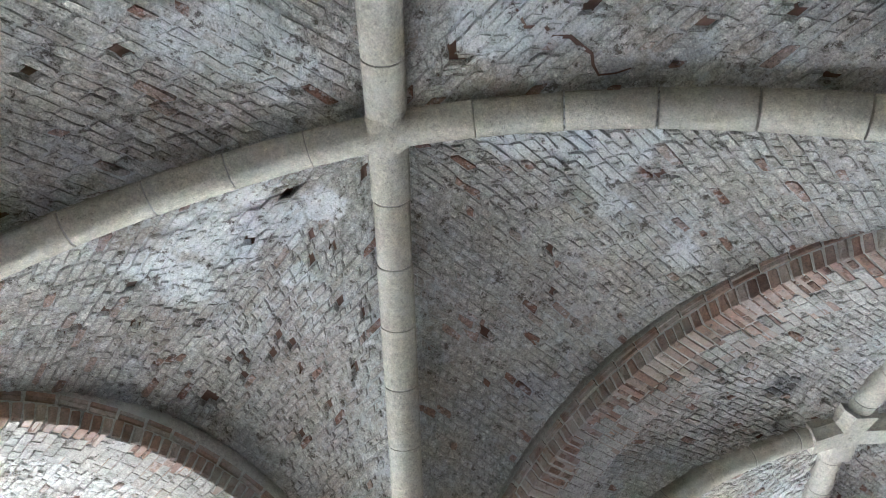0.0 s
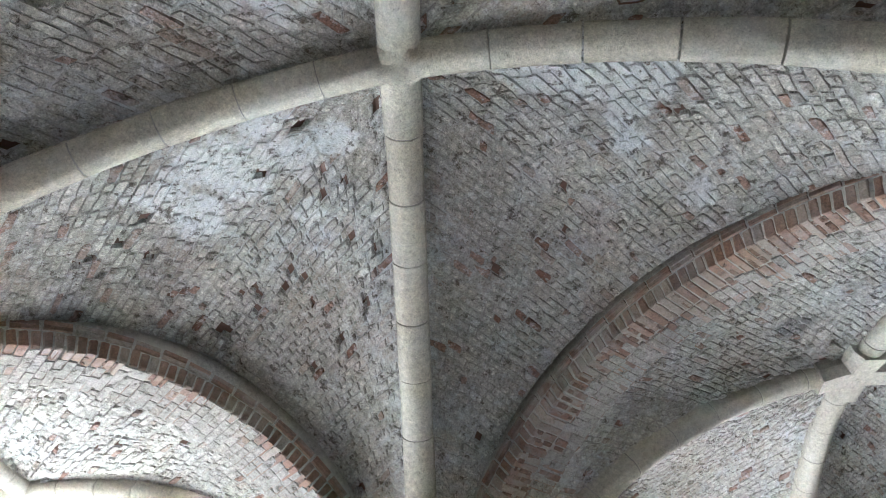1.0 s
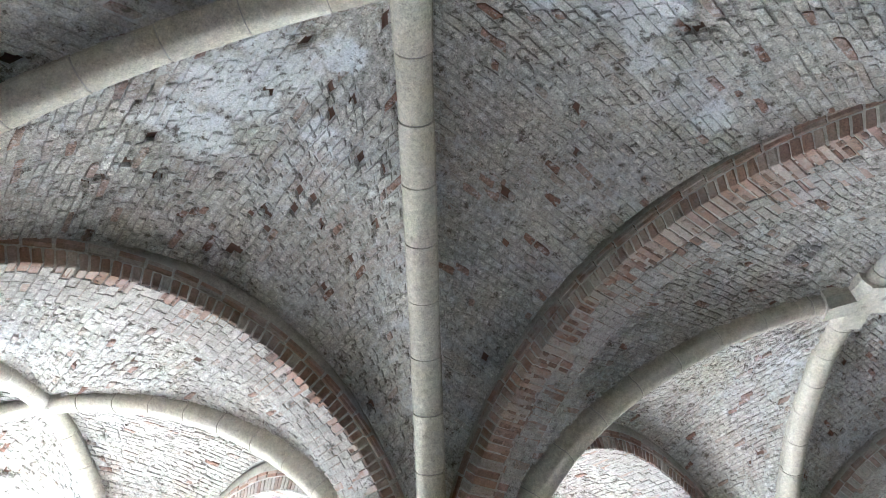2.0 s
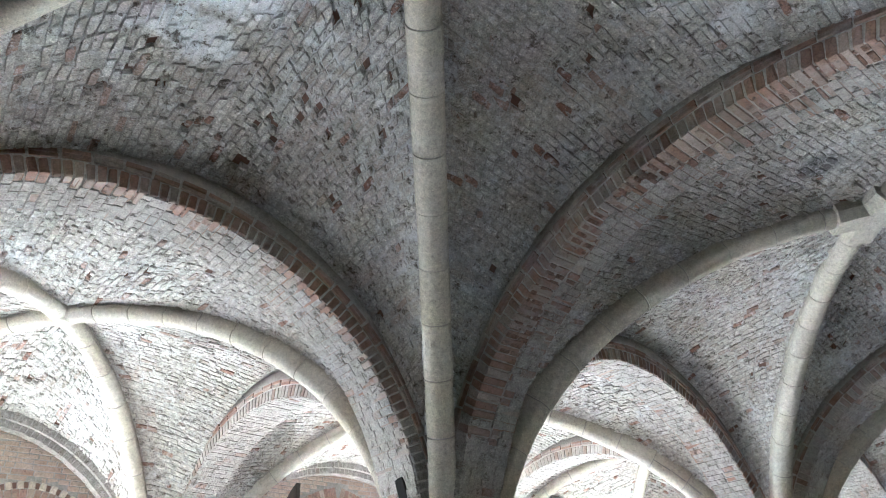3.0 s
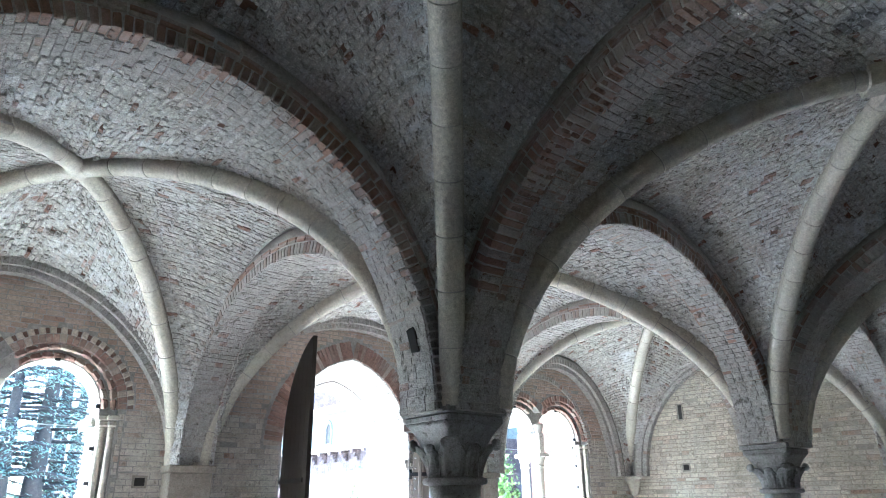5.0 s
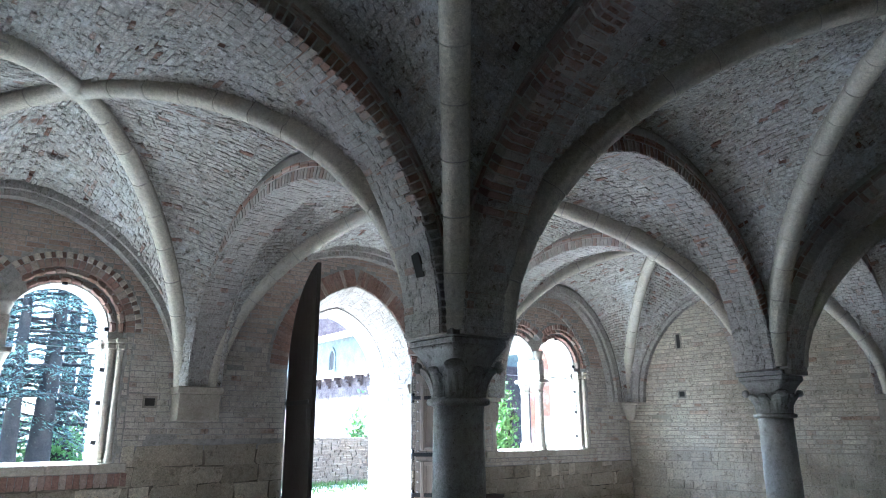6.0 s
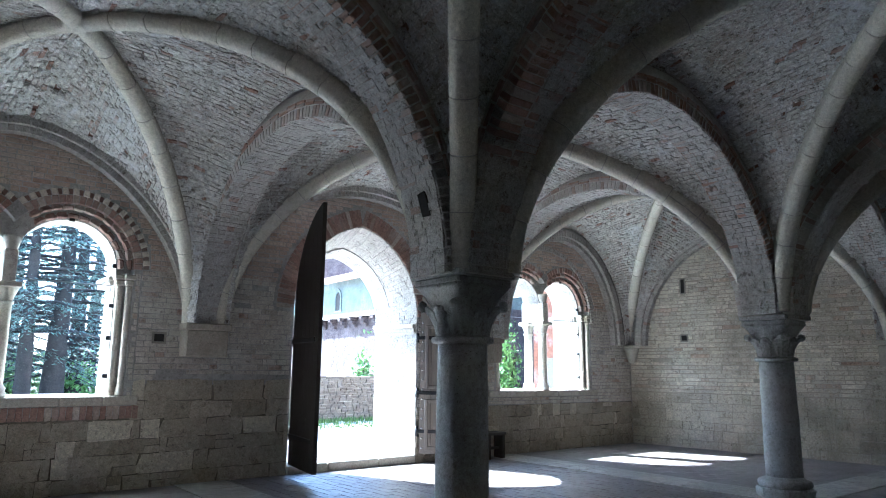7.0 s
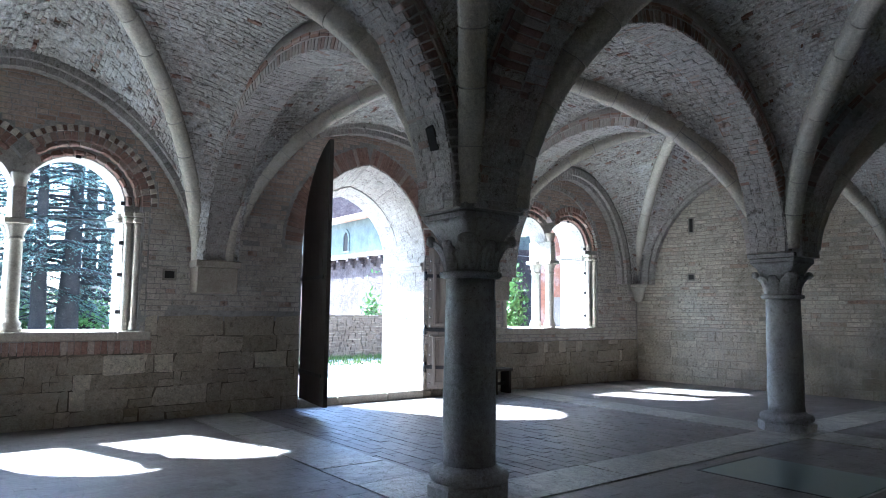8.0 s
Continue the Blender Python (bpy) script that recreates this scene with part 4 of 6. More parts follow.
# ---- corbels at the walls ----
def corbel(at, turn, wide, seed):
    rnd = random.Random(seed)
    ob = thing("wall_corbel", "pale stone corbel block with plain slab under the vault", "corbel", "structure", "corbels along the walls", (at.x, at.y, 0))
    for nm, lo, hi in (("slab", (-wide / 2, -0.17, WZ - 0.085), (wide / 2, 0.22, WZ + 0.005)), ("block", (-wide / 2 + 0.03, -0.13, WZ - 0.45), (wide / 2 - 0.03, 0.22, WZ - 0.085))):
        bm = bmesh.new()
        box(bm, lo, hi, bevel=0.012)
        for v in bm.verts:
            v.co += Vector((rnd.uniform(-1, 1), rnd.uniform(-1, 1), rnd.uniform(-1, 1))) * 0.005
        part(nm, bm, M_PLASTER, ob)
    ob.rotation_euler.z = radians(turn)


corbel(R1, 0, 0.64, 1)
corbel(R2, 0, 0.64, 2)
for c, turn in ((A0, 90), (P1, 180), (P2, 180), (B3, -90)):
    corbel(c, turn, 0.6, 3)


def corner_corbel(at, turn):
    """A small carved bracket that tapers into the corner."""
    rnd = random.Random(9)
    ob = thing("wall_corbel", "small tapering stone bracket in the corner under a rib", "corbel", "structure", "corbels along the walls", (at.x, at.y, 0))
    bm = bmesh.new()
    lathe(bm, [(0.03, WZ - 0.40), (0.09, WZ - 0.36), (0.115, WZ - 0.24), (0.165, WZ - 0.10), (0.18, WZ - 0.055)], 8)
    for v in bm.verts:
        v.co += Vector((rnd.uniform(-1, 1), rnd.uniform(-1, 1), rnd.uniform(-1, 1))) * 0.007
    part("block", bm, M_TRIM, ob)
    bm = bmesh.new()
    box(bm, (-0.18, -0.18, WZ - 0.056), (0.18, 0.18, WZ + 0.004), bevel=0.012)
    part("slab", bm, M_TRIM, ob)
    ob.rotation_euler.z = radians(turn)


for c, turn in ((R0, 45), (R3, -45), (P0, 135), (P3, -135)):
    corner_corbel(c, turn)


# ---- walls ----
SILL, WSPRING, WR, WR2 = 1.19, 2.88, 0.60, 0.80
LWIN, RWIN = (-3.40, -2.12), (6.18, 7.40)
DOOR_C, DOOR_H, DOOR_S, DOOR_A = 2.27, 1.20, 2.50, 3.97


def lobe_outline(c0, c1, r, sill):
    """Two round-headed lights under one outline."""
    pts = [(c0 - r, sill), (c1 + r, sill), (c1 + r, WSPRING)]
    mid = (c0 + c1) / 2
    cut = math.acos(min(1.0, (c1 - mid) / r))
    n = 14
    for i in range(1, n + 1):
        a = (math.pi - cut) * i / n
        pts.append((c1 + r * math.cos(a), WSPRING + r * math.sin(a)))
    if (c1 - c0) / 2 > r:
        pts.append((c0 + r, WSPRING))
    for i in range(1, n + 1):
        a = cut + (math.pi - cut) * i / n
        pts.append((c0 + r * math.cos(a), WSPRING + r * math.sin(a)))
    return pts


def pointed(c, h, s, top, base, n=10):
    """A blunt pointed arch with its jambs."""
    rise = top - s
    k = (rise * rise - h * h) / (2 * h)
    rad = h + k
    pts = [(c - h, base), (c + h, base)]
    ang = math.asin(min(1, rise / rad))
    for i in range(n + 1):
        a = ang * i / n
        pts.append((c - k + rad * math.cos(a), s + rad * math.sin(a)))
    for i in range(n - 1, -1, -1):
        a = ang * i / n
        pts.append((c + k - rad * math.cos(a), s + rad * math.sin(a)))
    return pts


OUT = [(WEST_X - 1.0, -0.3), (11.2, -0.3), (11.2, ROOF_Z), (WEST_X - 1.0, ROOF_Z)]
bm = bmesh.new()
prism(bm, OUT, [lobe_outline(*LWIN, WR2, SILL), pointed(DOOR_C, DOOR_H, DOOR_S, DOOR_A, -0.02), lobe_outline(*RWIN, WR2, SILL)], WALL_Y, WALL_Y + 0.16)
wall_north = part("wall_north", bm, M_MORTAR)
tagged(wall_north, "thick wall of buff brick over large ashlar blocks", "wall", kind="structure")
bm = bmesh.new()
prism(bm, OUT, [lobe_outline(*LWIN, WR, SILL), pointed(DOOR_C, DOOR_H, DOOR_S, DOOR_A, -0.02), lobe_outline(*RWIN, WR, SILL)], WALL_Y + 0.16, WALL_Y + 0.62)
part("wall_core", bm, M_WASH, wall_north)
bm = bmesh.new()
prism(bm, OUT, [lobe_outline(*LWIN, WR + 0.07, SILL), pointed(DOOR_C, DOOR_H - 0.16, DOOR_S - 0.08, DOOR_A - 0.30, -0.02), lobe_outline(*RWIN, WR + 0.07, SILL)], WALL_Y + 0.62, WALL_Y + WALL_T)
part("outer_face", bm, M_WASH, wall_north)

EAST_M = Matrix.Translation((east_x(WALL_Y), WALL_Y, 0)) @ Matrix.Rotation(math.atan2(-1.0, 0.09), 4, 'Z')
bm = bmesh.new()
box(bm, (-1.0, 0, -0.3), (13.2, 0.9, ROOF_Z), EAST_M)
wall_east = tagged(part("wall_east", bm, M_PLASTER), "blind wall of pale ashlar and thin brick courses", "wall", kind="structure")
for nm, lo, hi in (("wall_west", (WEST_X - 0.9, SOUTH_Y - 0.9, -0.3), (WEST_X, WALL_Y, ROOF_Z)), ("wall_south", (WEST_X, SOUTH_Y - 0.9, -0.3), (12.2, SOUTH_Y, ROOF_Z))):
    bm = bmesh.new()
    box(bm, lo, hi)
    tagged(part(nm, bm, M_PLASTER), "plain old plastered masonry wall", "wall", kind="structure")


def in_shape(u, z, pad=0.0):
    """Whether a spot of the north wall lies in an opening or its rings."""
    for c0, c1 in (LWIN, RWIN):
        r = WR2 + 0.02
        if SILL - (0.29 if c0 < 0 else 0.12) < z < WSPRING and c0 - r - (0.12 if z < SILL else 0) < u < c1 + r + (0.12 if z < SILL else 0):
            return True
        r = WR2 + pad + (0.0 if c0 < 0 else -0.08)
        if z >= WSPRING and min(math.hypot(u - c0, z - WSPRING), math.hypot(u - c1, z - WSPRING)) < r:
            return True
    h = DOOR_H + pad * 0.1
    if abs(u - DOOR_C) < h and z < DOOR_S:
        return True
    if z >= DOOR_S:
        rise = DOOR_A - DOOR_S
        k = (rise * rise - DOOR_H ** 2) / (2 * DOOR_H)
        if math.hypot(abs(u - DOOR_C) + k, z - DOOR_S) < DOOR_H + k + (0.34 if pad > 0.05 else pad):
            return True
    return False


for lo, hi in (((WEST_X, WALL_Y - 0.004, 0.0), (DOOR_C - DOOR_H - 0.01, WALL_Y + 0.01, 0.945)), ((LWIN[1] + 0.90, WALL_Y - 0.004, 0.945), (DOOR_C - DOOR_H - 0.01, WALL_Y + 0.01, 1.33)),
               ((DOOR_C + DOOR_H + 0.01, WALL_Y - 0.004, 0.0), (9.6, WALL_Y + 0.01, 0.92))):
    bm = bmesh.new()
    box(bm, lo, hi)
    part("joint_bed", bm, M_STONEBED, wall_north)
EAST_MESH = [mesh_of("stone", worn_box(1, 1, 1, 0.03, 50 + s, 0.25), M_EAST) for s in range(6)]
STONE_MESH = [mesh_of("stone", worn_box(1, 1, 1, 0.05, 40 + s, 0.4), M_ASHLAR) for s in range(6)]
BRICK_MESH = [mesh_of("brick", worn_box(1, 1, 1, 0.04, 60 + s, 0.2), M_BRICK_P) for s in range(4)]
RED_MESH = [mesh_of("brick", worn_box(1, 1, 1, 0.05, 70 + s, 0.2), M_REDBRICK_P) for s in range(4)]


def ashlar(parent, base, u0, u1, courses, blocked, seed, joint=0.010, depth=0.05, meshes=None):
    """Large blocks laid in courses, each its own piece."""
    rnd = random.Random(seed)
    meshes = meshes or STONE_MESH
    z = 0.0
    for row, h in enumerate(courses):
        u = u0 - rnd.uniform(0, 0.4)
        while u < u1:
            w = h * rnd.choice((0.45, 0.7, 0.9, 1.2, 1.5, 2.0, 2.5)) * rnd.uniform(0.85, 1.15)
            a, b = max(u, u0), min(u + w, u1)
            u += w
            if b - a < 0.06:
                continue
            if blocked and any(blocked(x, zz) for x in (a + 0.02, (a + b) / 2, b - 0.02) for zz in (z + 0.02, z + h - 0.02)):
                for k in range(int((b - a) / 0.16) + 1):
                    c0, c1 = a + k * 0.16, min(b, a + (k + 1) * 0.16)
                    if c1 - c0 > 0.05 and not any(blocked(x, zz) for x in (c0, c1) for zz in (z + 0.02, z + h - 0.02)):
                        m = base @ Matrix.Translation(((c0 + c1) / 2, -depth / 2 + 0.032, z + h / 2)) @ Matrix.Diagonal((c1 - c0 - joint, depth, h - joint, 1))
                        piece("stone", meshes[rnd.randrange(6)], m, parent)
                continue
            sway = [0.012 * noise.noise(Vector(((a + b) * 0.45, 7.3 * (row + k) + seed, 0.5))) * (0 < row + k < len(courses)) for k in (0, 1)]
            lo, hi = z + sway[0], z + h + sway[1]
            cuts = [lo, lo + (hi - lo) * rnd.uniform(0.35, 0.65), hi] if rnd.random() < 0.16 and b - a < 0.4 else [lo, hi]
            for k0, k1 in zip(cuts, cuts[1:]):
                out = rnd.uniform(0.0, 0.018)
                m = base @ Matrix.Translation(((a + b) / 2 + rnd.uniform(-0.003, 0.003), -depth / 2 + 0.036 - out, (k0 + k1) / 2)) @ Matrix.Rotation(rnd.uniform(-0.006, 0.006), 4, 'Y') @ Matrix.Diagonal((b - a - joint * rnd.uniform(0.1, 2.0), depth, k1 - k0 - joint * rnd.uniform(0.1, 1.8), 1))
                piece("stone", meshes[rnd.randrange(6)], m, parent)
        z += h
    return z


def brick_field(parent, base, u0, u1, z0, z1, blocked, seed, stretch, mat, meshes, course=0.074, brick=0.27, joint=0.009):
    """Thin courses of brick; those in the given stretch are single pieces, the rest one mesh."""
    rnd = random.Random(seed)
    bm = bmesh.new()
    count = 0
    z = z0
    while z < z1:
        h = course * rnd.uniform(0.84, 1.16)
        u = u0 - rnd.uniform(0, brick)
        while u < u1:
            w = brick * rnd.choice((0.45, 0.6, 0.8, 1.0, 1.0, 1.15, 1.3)) * rnd.uniform(0.92, 1.08)
            a, b = max(u, u0) + joint / 2, min(u + w, u1) - joint / 2
            u += w
            if blocked and b - a > 0.03:
                free = [all(not blocked(a + (b - a) * (k + e) / 8, zz) for e in (0, 1) for zz in (z + 0.01, z + h - 0.01)) for k in range(8)]
                if not any(free):
                    continue
                k0 = free.index(True)
                k1 = k0
                while k1 < 8 and free[k1]:
                    k1 += 1
                a, b = a + (b - a) * k0 / 8, a + (b - a) * k1 / 8
            if b - a < 0.03:
                continue
            out = rnd.uniform(0.001, 0.011)
            if rnd.random() < 0.012:
                continue
            if stretch and stretch[0] < a < stretch[1] and stretch[2] < z < stretch[3] and count < 290:
                m = base @ Matrix.Translation(((a + b) / 2, 0.02 - out, z + h / 2)) @ Matrix.Diagonal((b - a, 0.04, h - joint, 1))
                piece("brick", meshes[rnd.randrange(4)], m @ Matrix.Rotation(rnd.uniform(-0.012, 0.012), 4, 'Y'), parent)
                count += 1
                continue
            jj = [rnd.uniform(-0.004, 0.004) for _ in range(4)]
            q = [(a + jj[0], z + joint / 2 + jj[1]), (b + jj[2], z + joint / 2 + jj[3]), (b + jj[1], z + h - joint / 2 + jj[0]), (a + jj[3], z + h - joint / 2 + jj[2])]
            mx, mz = (a + b) / 2, z + h / 2
            ins = [(x + (mx - x) * 0.05, zz + (mz - zz) * rnd.uniform(0.08, 0.25)) for x, zz in q]
            lowv = [bm.verts.new(base @ Vector((x, 0.002, zz))) for x, zz in q]
            top = [bm.verts.new(base @ Vector((x, -out + rnd.uniform(-0.002, 0.002), zz))) for x, zz in ins]
            bm.faces.new(top)
            for k in range(4):
                bm.faces.new((lowv[k], lowv[(k + 1) % 4], top[(k + 1) % 4], top[k]))
        z += h
    tagged(part("brickwork", bm, mat, parent), kind="stuff")


NORTH_M = Matrix.Translation((0, WALL_Y, 0))


def low_block(u, z):
    return in_shape(u, z, 0.03)


def brick_block(u, z):
    return in_shape(u, z, 0.2)


def ragged(u):
    """Height at which the big stones give way to brick beside the door."""
    return 1.46 + 0.17 * noise.noise(Vector((round(u / 0.37) * 0.9, 3.1, 0.0)))


def stone_block(u, z):
    return low_block(u, z) or z + 0.885 > ragged(u) + 0.03


def beside_block(u, z):
    return brick_block(u, z) or z < ragged(u)


# ---- windows and their trim ----
RING_RED = [mesh_of("brick", worn_box(0.075, 0.11, 0.11, 0.007, 80 + s, 0.2), M_REDBRICK_P) for s in range(3)]
RING_ROLL = [mesh_of("brick", worn_box(0.13, 0.07, 0.075, 0.02, 85 + s, 0.15), M_REDBRICK_P) for s in range(3)]
DENT_PALE = mesh_of("dentil", worn_box(0.068, 0.07, 0.085, 0.008, 90, 0.25), M_DENTIL)
DENT_DARK = mesh_of("dentil", worn_box(0.054, 0.04, 0.08, 0.006, 91, 0.2), M_RECESS)
CLIP = mesh_of("clip", worn_box(0.065, 0.03, 0.055, 0.004, 92, 0.05), M_BLACK)


def turned(bm, x, y, z, rings, seg=14):
    lathe(bm, rings, seg, Matrix.Translation((x, y, z)))


def window(name, c0, c1, seed, label):
    rnd = random.Random(seed)
    ob = thing(name, label, "window", "structure")
    mid = (c0 + c1) / 2
    # rings over the lights
    for c, lo, hi in ((c0, math.acos(min(1, (mid - c0) / 0.98)), math.pi), (c1, 0.0, math.pi - math.acos(min(1, (c1 - mid) / 0.98)))):
        def around(r, step, fn):
            k = round((hi - lo) * r / step)
            for i in range(k):
                a = lo + (hi - lo) * (i + 0.5) / k
                fn(i, a, Matrix.Translation((c + r * math.cos(a), 0, WSPRING + r * math.sin(a))) @ Matrix.Rotation(math.pi / 2 - a, 4, 'Y'))
        around(0.64, 0.135, lambda i, a, m: piece("brick", RING_ROLL[rnd.randrange(3)], Matrix.Translation((0, WALL_Y + 0.12, 0)) @ m, ob))
        around(0.74, 0.135, lambda i, a, m: piece("brick", RING_ROLL[rnd.randrange(3)], Matrix.Translation((0, WALL_Y + 0.055, 0)) @ m, ob))
        around(0.845, 0.082, lambda i, a, m: piece("brick", RING_RED[rnd.randrange(3)], Matrix.Translation((0, WALL_Y + 0.042, 0)) @ m, ob))
        if seed == 1:
            around(0.945, 0.064, lambda i, a, m: piece("dentil", DENT_PALE if i % 2 else DENT_DARK, Matrix.Translation((0, WALL_Y + (0.0 if i % 2 else 0.016), 0)) @ m, ob))
    # jamb shafts with caps and bases
    for x, s in ((c0 - 0.70, -1), (c1 + 0.70, 1)):
        for dx, dy, r in ((s * -0.045, 0.12, 0.045), (s * 0.06, 0.05, 0.04)):
            bm = bmesh.new()
            turned(bm, x + dx, WALL_Y + dy, SILL, [(r * 1.5, 0.0), (r * 1.55, 0.05), (r * 1.15, 0.06), (r * 1.45, 0.10), (r * 1.05, 0.13), (r, 0.16), (r, 1.42), (r * 1.2, 1.43), (r * 1.2, 1.45), (r * 1.0, 1.46)])
            part("jamb_shaft", bm, M_TRIM, ob, "slim pale stone jamb shaft")
            bm = bmesh.new()
            box(bm, (x + dx - r * 1.45, WALL_Y + dy - r * 1.45, SILL + 1.46), (x + dx + r * 1.45, WALL_Y + dy + r * 1.3, SILL + 1.54), bevel=0.018)
            box(bm, (x + dx - r * 1.7, WALL_Y + dy - r * 1.7, SILL + 1.545), (x + dx + r * 1.7, WALL_Y + dy + r * 1.5, WSPRING - 0.08), bevel=0.012)
            part("jamb_capital", bm, M_TRIM, ob, "small moulded pale stone impost")
    # two middle shafts, one behind the other, under one impost
    for y in (WALL_Y + 0.09, WALL_Y + 0.50):
        bm = bmesh.new()
        turned(bm, mid, y, SILL, [(0.125, 0.0), (0.125, 0.06), (0.11, 0.07), (0.12, 0.11), (0.095, 0.14), (0.085, 0.17), (0.08, 1.12), (0.098, 1.13), (0.098, 1.16), (0.082, 1.17)], 18)
        part("middle_shaft", bm, M_TRIM, ob, "pale stone middle shaft")
        bm = bmesh.new()
        turned(bm, mid, y, SILL + 1.17, [(0.082, 0.0), (0.098, 0.06), (0.13, 0.14), (0.14, 0.16)], 12)
        box(bm, (mid - 0.15, y - 0.15, SILL + 1.33), (mid + 0.15, y + 0.15, SILL + 1.40), bevel=0.012)
        part("middle_capital", bm, M_TRIM, ob, "carved stone capital")
    bm = bmesh.new()
    box(bm, (mid - 0.075, WALL_Y - 0.01, SILL + 1.40), (mid + 0.075, WALL_Y + 0.62, WSPRING + 0.11), bevel=0.01)
    part("impost_block", bm, M_BRICK, ob, "brick impost block")
    bm = bmesh.new()
    turned(bm, mid, WALL_Y + 0.07, WSPRING + 0.10, [(0.055, 0), (0.07, 0.03), (0.09, 0.10), (0.105, 0.15), (0.105, 0.19)], 10)
    part("spandrel_corbel", bm, M_TRIM, ob, "small carved stone corbel between the arches")
    # coursed reveal on the sunny side, with a toothed impost band
    bm = bmesh.new()
    z = SILL + 0.01
    while z < WSPRING - 0.22:
        h = rnd.uniform(0.055, 0.095)
        y = WALL_Y + 0.21
        while y < WALL_Y + WALL_T - 0.02:
            w = rnd.choice((0.12, 0.2, 0.27))
            y1 = min(y + w, WALL_Y + WALL_T - 0.01)
            e = rnd.uniform(0.003, 0.010) - (0.07 if y1 > WALL_Y + 0.64 else 0.0)
            box(bm, (c1 + WR - e, y + 0.003, z + 0.003), (c1 + WR + 0.10, y1 - 0.003, z + h - 0.003))
            y = y1
        z += h
    tagged(part("reveal_stones", bm, M_WASH_I, ob, "pale sunlit coursed reveal"), kind="stuff")
    bm = bmesh.new()
    box(bm, (c1 + WR - 0.07, WALL_Y + 0.21, WSPRING - 0.15), (c1 + WR + 0.10, WALL_Y + WALL_T, WSPRING - 0.09), bevel=0.01)
    box(bm, (c1 + WR - 0.045, WALL_Y + 0.21, WSPRING - 0.22), (c1 + WR + 0.10, WALL_Y + WALL_T, WSPRING - 0.20), bevel=0.005)
    k = WALL_Y + 0.22
    while k < WALL_Y + WALL_T - 0.05:
        box(bm, (c1 + WR - 0.055, k, WSPRING - 0.20), (c1 + WR + 0.02, k + 0.03, WSPRING - 0.152))
        k += 0.06
    part("reveal_impost", bm, M_TRIM, ob, "toothed pale stone impost band")
    # sill
    x = c0 - 1.0
    while x < c1 + 0.95:
        w = rnd.uniform(0.45, 0.9)
        bm = bmesh.new()
        box(bm, (x + 0.005, WALL_Y - 0.035 - rnd.uniform(0, 0.012), SILL - 0.115), (min(x + w, c1 + 0.98) - 0.005, WALL_Y + 0.30, SILL + 0.004), bevel=0.012)
        part("sill_stone", bm, M_TRIM, ob, "pale worn sill slab")
        x += w
    bm = bmesh.new()
    box(bm, (c0 - WR + 0.05, WALL_Y + 0.31, SILL - 0.1), (c1 + WR - 0.05, WALL_Y + WALL_T + 0.05, SILL + 0.006))
    part("outer_sill", bm, M_TRIM, ob)
    # glass held by clips
    for c in (c0, c1):
        pane = bmesh.new()
        pts = [(c - 0.58, SILL + 0.01), (c + 0.58, SILL + 0.01)] + [(c + 0.58 * math.cos(math.pi * i / 16), WSPRING + 0.58 * math.sin(math.pi * i / 16)) for i in range(17)]
        prism(pane, pts, [], WALL_Y + 0.19, WALL_Y + 0.198)
        p = part("pane", pane, M_GLASS, ob, "clear protective glass pane")
        p.visible_shadow = False
        bar = bmesh.new()
        box(bar, (c - 0.58, WALL_Y + 0.184, SILL + 1.46), (c + 0.58, WALL_Y + 0.188, SILL + 1.472))
        part("glass_joint", bar, M_STUD, ob)
        s = 1 if c == c1 else -1
        for z in (1.45, 1.95, 2.38, 2.92):
            piece("clip", CLIP, Matrix.Translation((c + s * 0.585, WALL_Y + 0.165, z)), ob)
        piece("clip", CLIP, Matrix.Translation((c, WALL_Y + 0.12, WSPRING + 0.60)), ob)
    return ob


window("window_1", *LWIN, 1, "two-light round-arched window with red brick rings and checkered band")
relief = thing("trim_window_arch", "thin pale brick relieving arch over the window", "arch", "structure")
rarc = Arc(Vector((RWIN[0] - 0.83, WALL_Y)), Vector((RWIN[1] + 0.83, WALL_Y)), 2.62, 4.08, 0.0, 0.0)
RELIEF = [mesh_of("brick", worn_box(0.052, 0.07, 0.10, 0.006, 130 + s, 0.25), M_SOFFIT) for s in range(3)]
ths = rarc.steps(0.062)
for i, (a, b) in enumerate(zip(ths, ths[1:])):
    piece("brick", RELIEF[i % 3], rarc.frame_at((a + b) / 2, 0.05, 0.0), relief)
window("window_2", *RWIN, 2, "two-light round-arched window with red brick rings and glass")

# brick soldier course under the first window
rnd = random.Random(5)
x = LWIN[0] - 1.0
while x < LWIN[1] + 0.92:
    piece("brick", RED_MESH[rnd.randrange(4)], Matrix.Translation((x + 0.04, WALL_Y + 0.008 - rnd.uniform(0, 0.008), SILL - 0.205)) @ Matrix.Diagonal((0.068, 0.05, 0.165, 1)), wall_north)
    x += 0.078

# arch bricks over the door
ob_door_arch = thing("trim_door_arch", "red brick arch of long voussoirs over the doorway", "arch", "structure")
rise = DOOR_A - DOOR_S
kk = (rise * rise - DOOR_H ** 2) / (2 * DOOR_H)
rad = DOOR_H + kk
ang = math.asin(rise / rad)
VDOOR = [mesh_of("brick", worn_box(0.062, 0.06, 0.29, 0.006, 95 + s, 0.25), M_REDBRICK_P) for s in range(4)]
nv = round(ang * (rad + 0.15) / 0.071)
for side in (-1, 1):
    for i in range(nv):
        a = ang * (i + 0.5) / nv
        x = DOOR_C + side * (-kk + (rad + 0.155) * math.cos(a))
        z = DOOR_S + (rad + 0.155) * math.sin(a)
        m = Matrix.Translation((x, WALL_Y + 0.016 - random.uniform(0, 0.01), z)) @ Matrix.Rotation(side * (math.pi / 2 - a), 4, 'Y')
        piece("brick", VDOOR[i % 4], m, ob_door_arch)

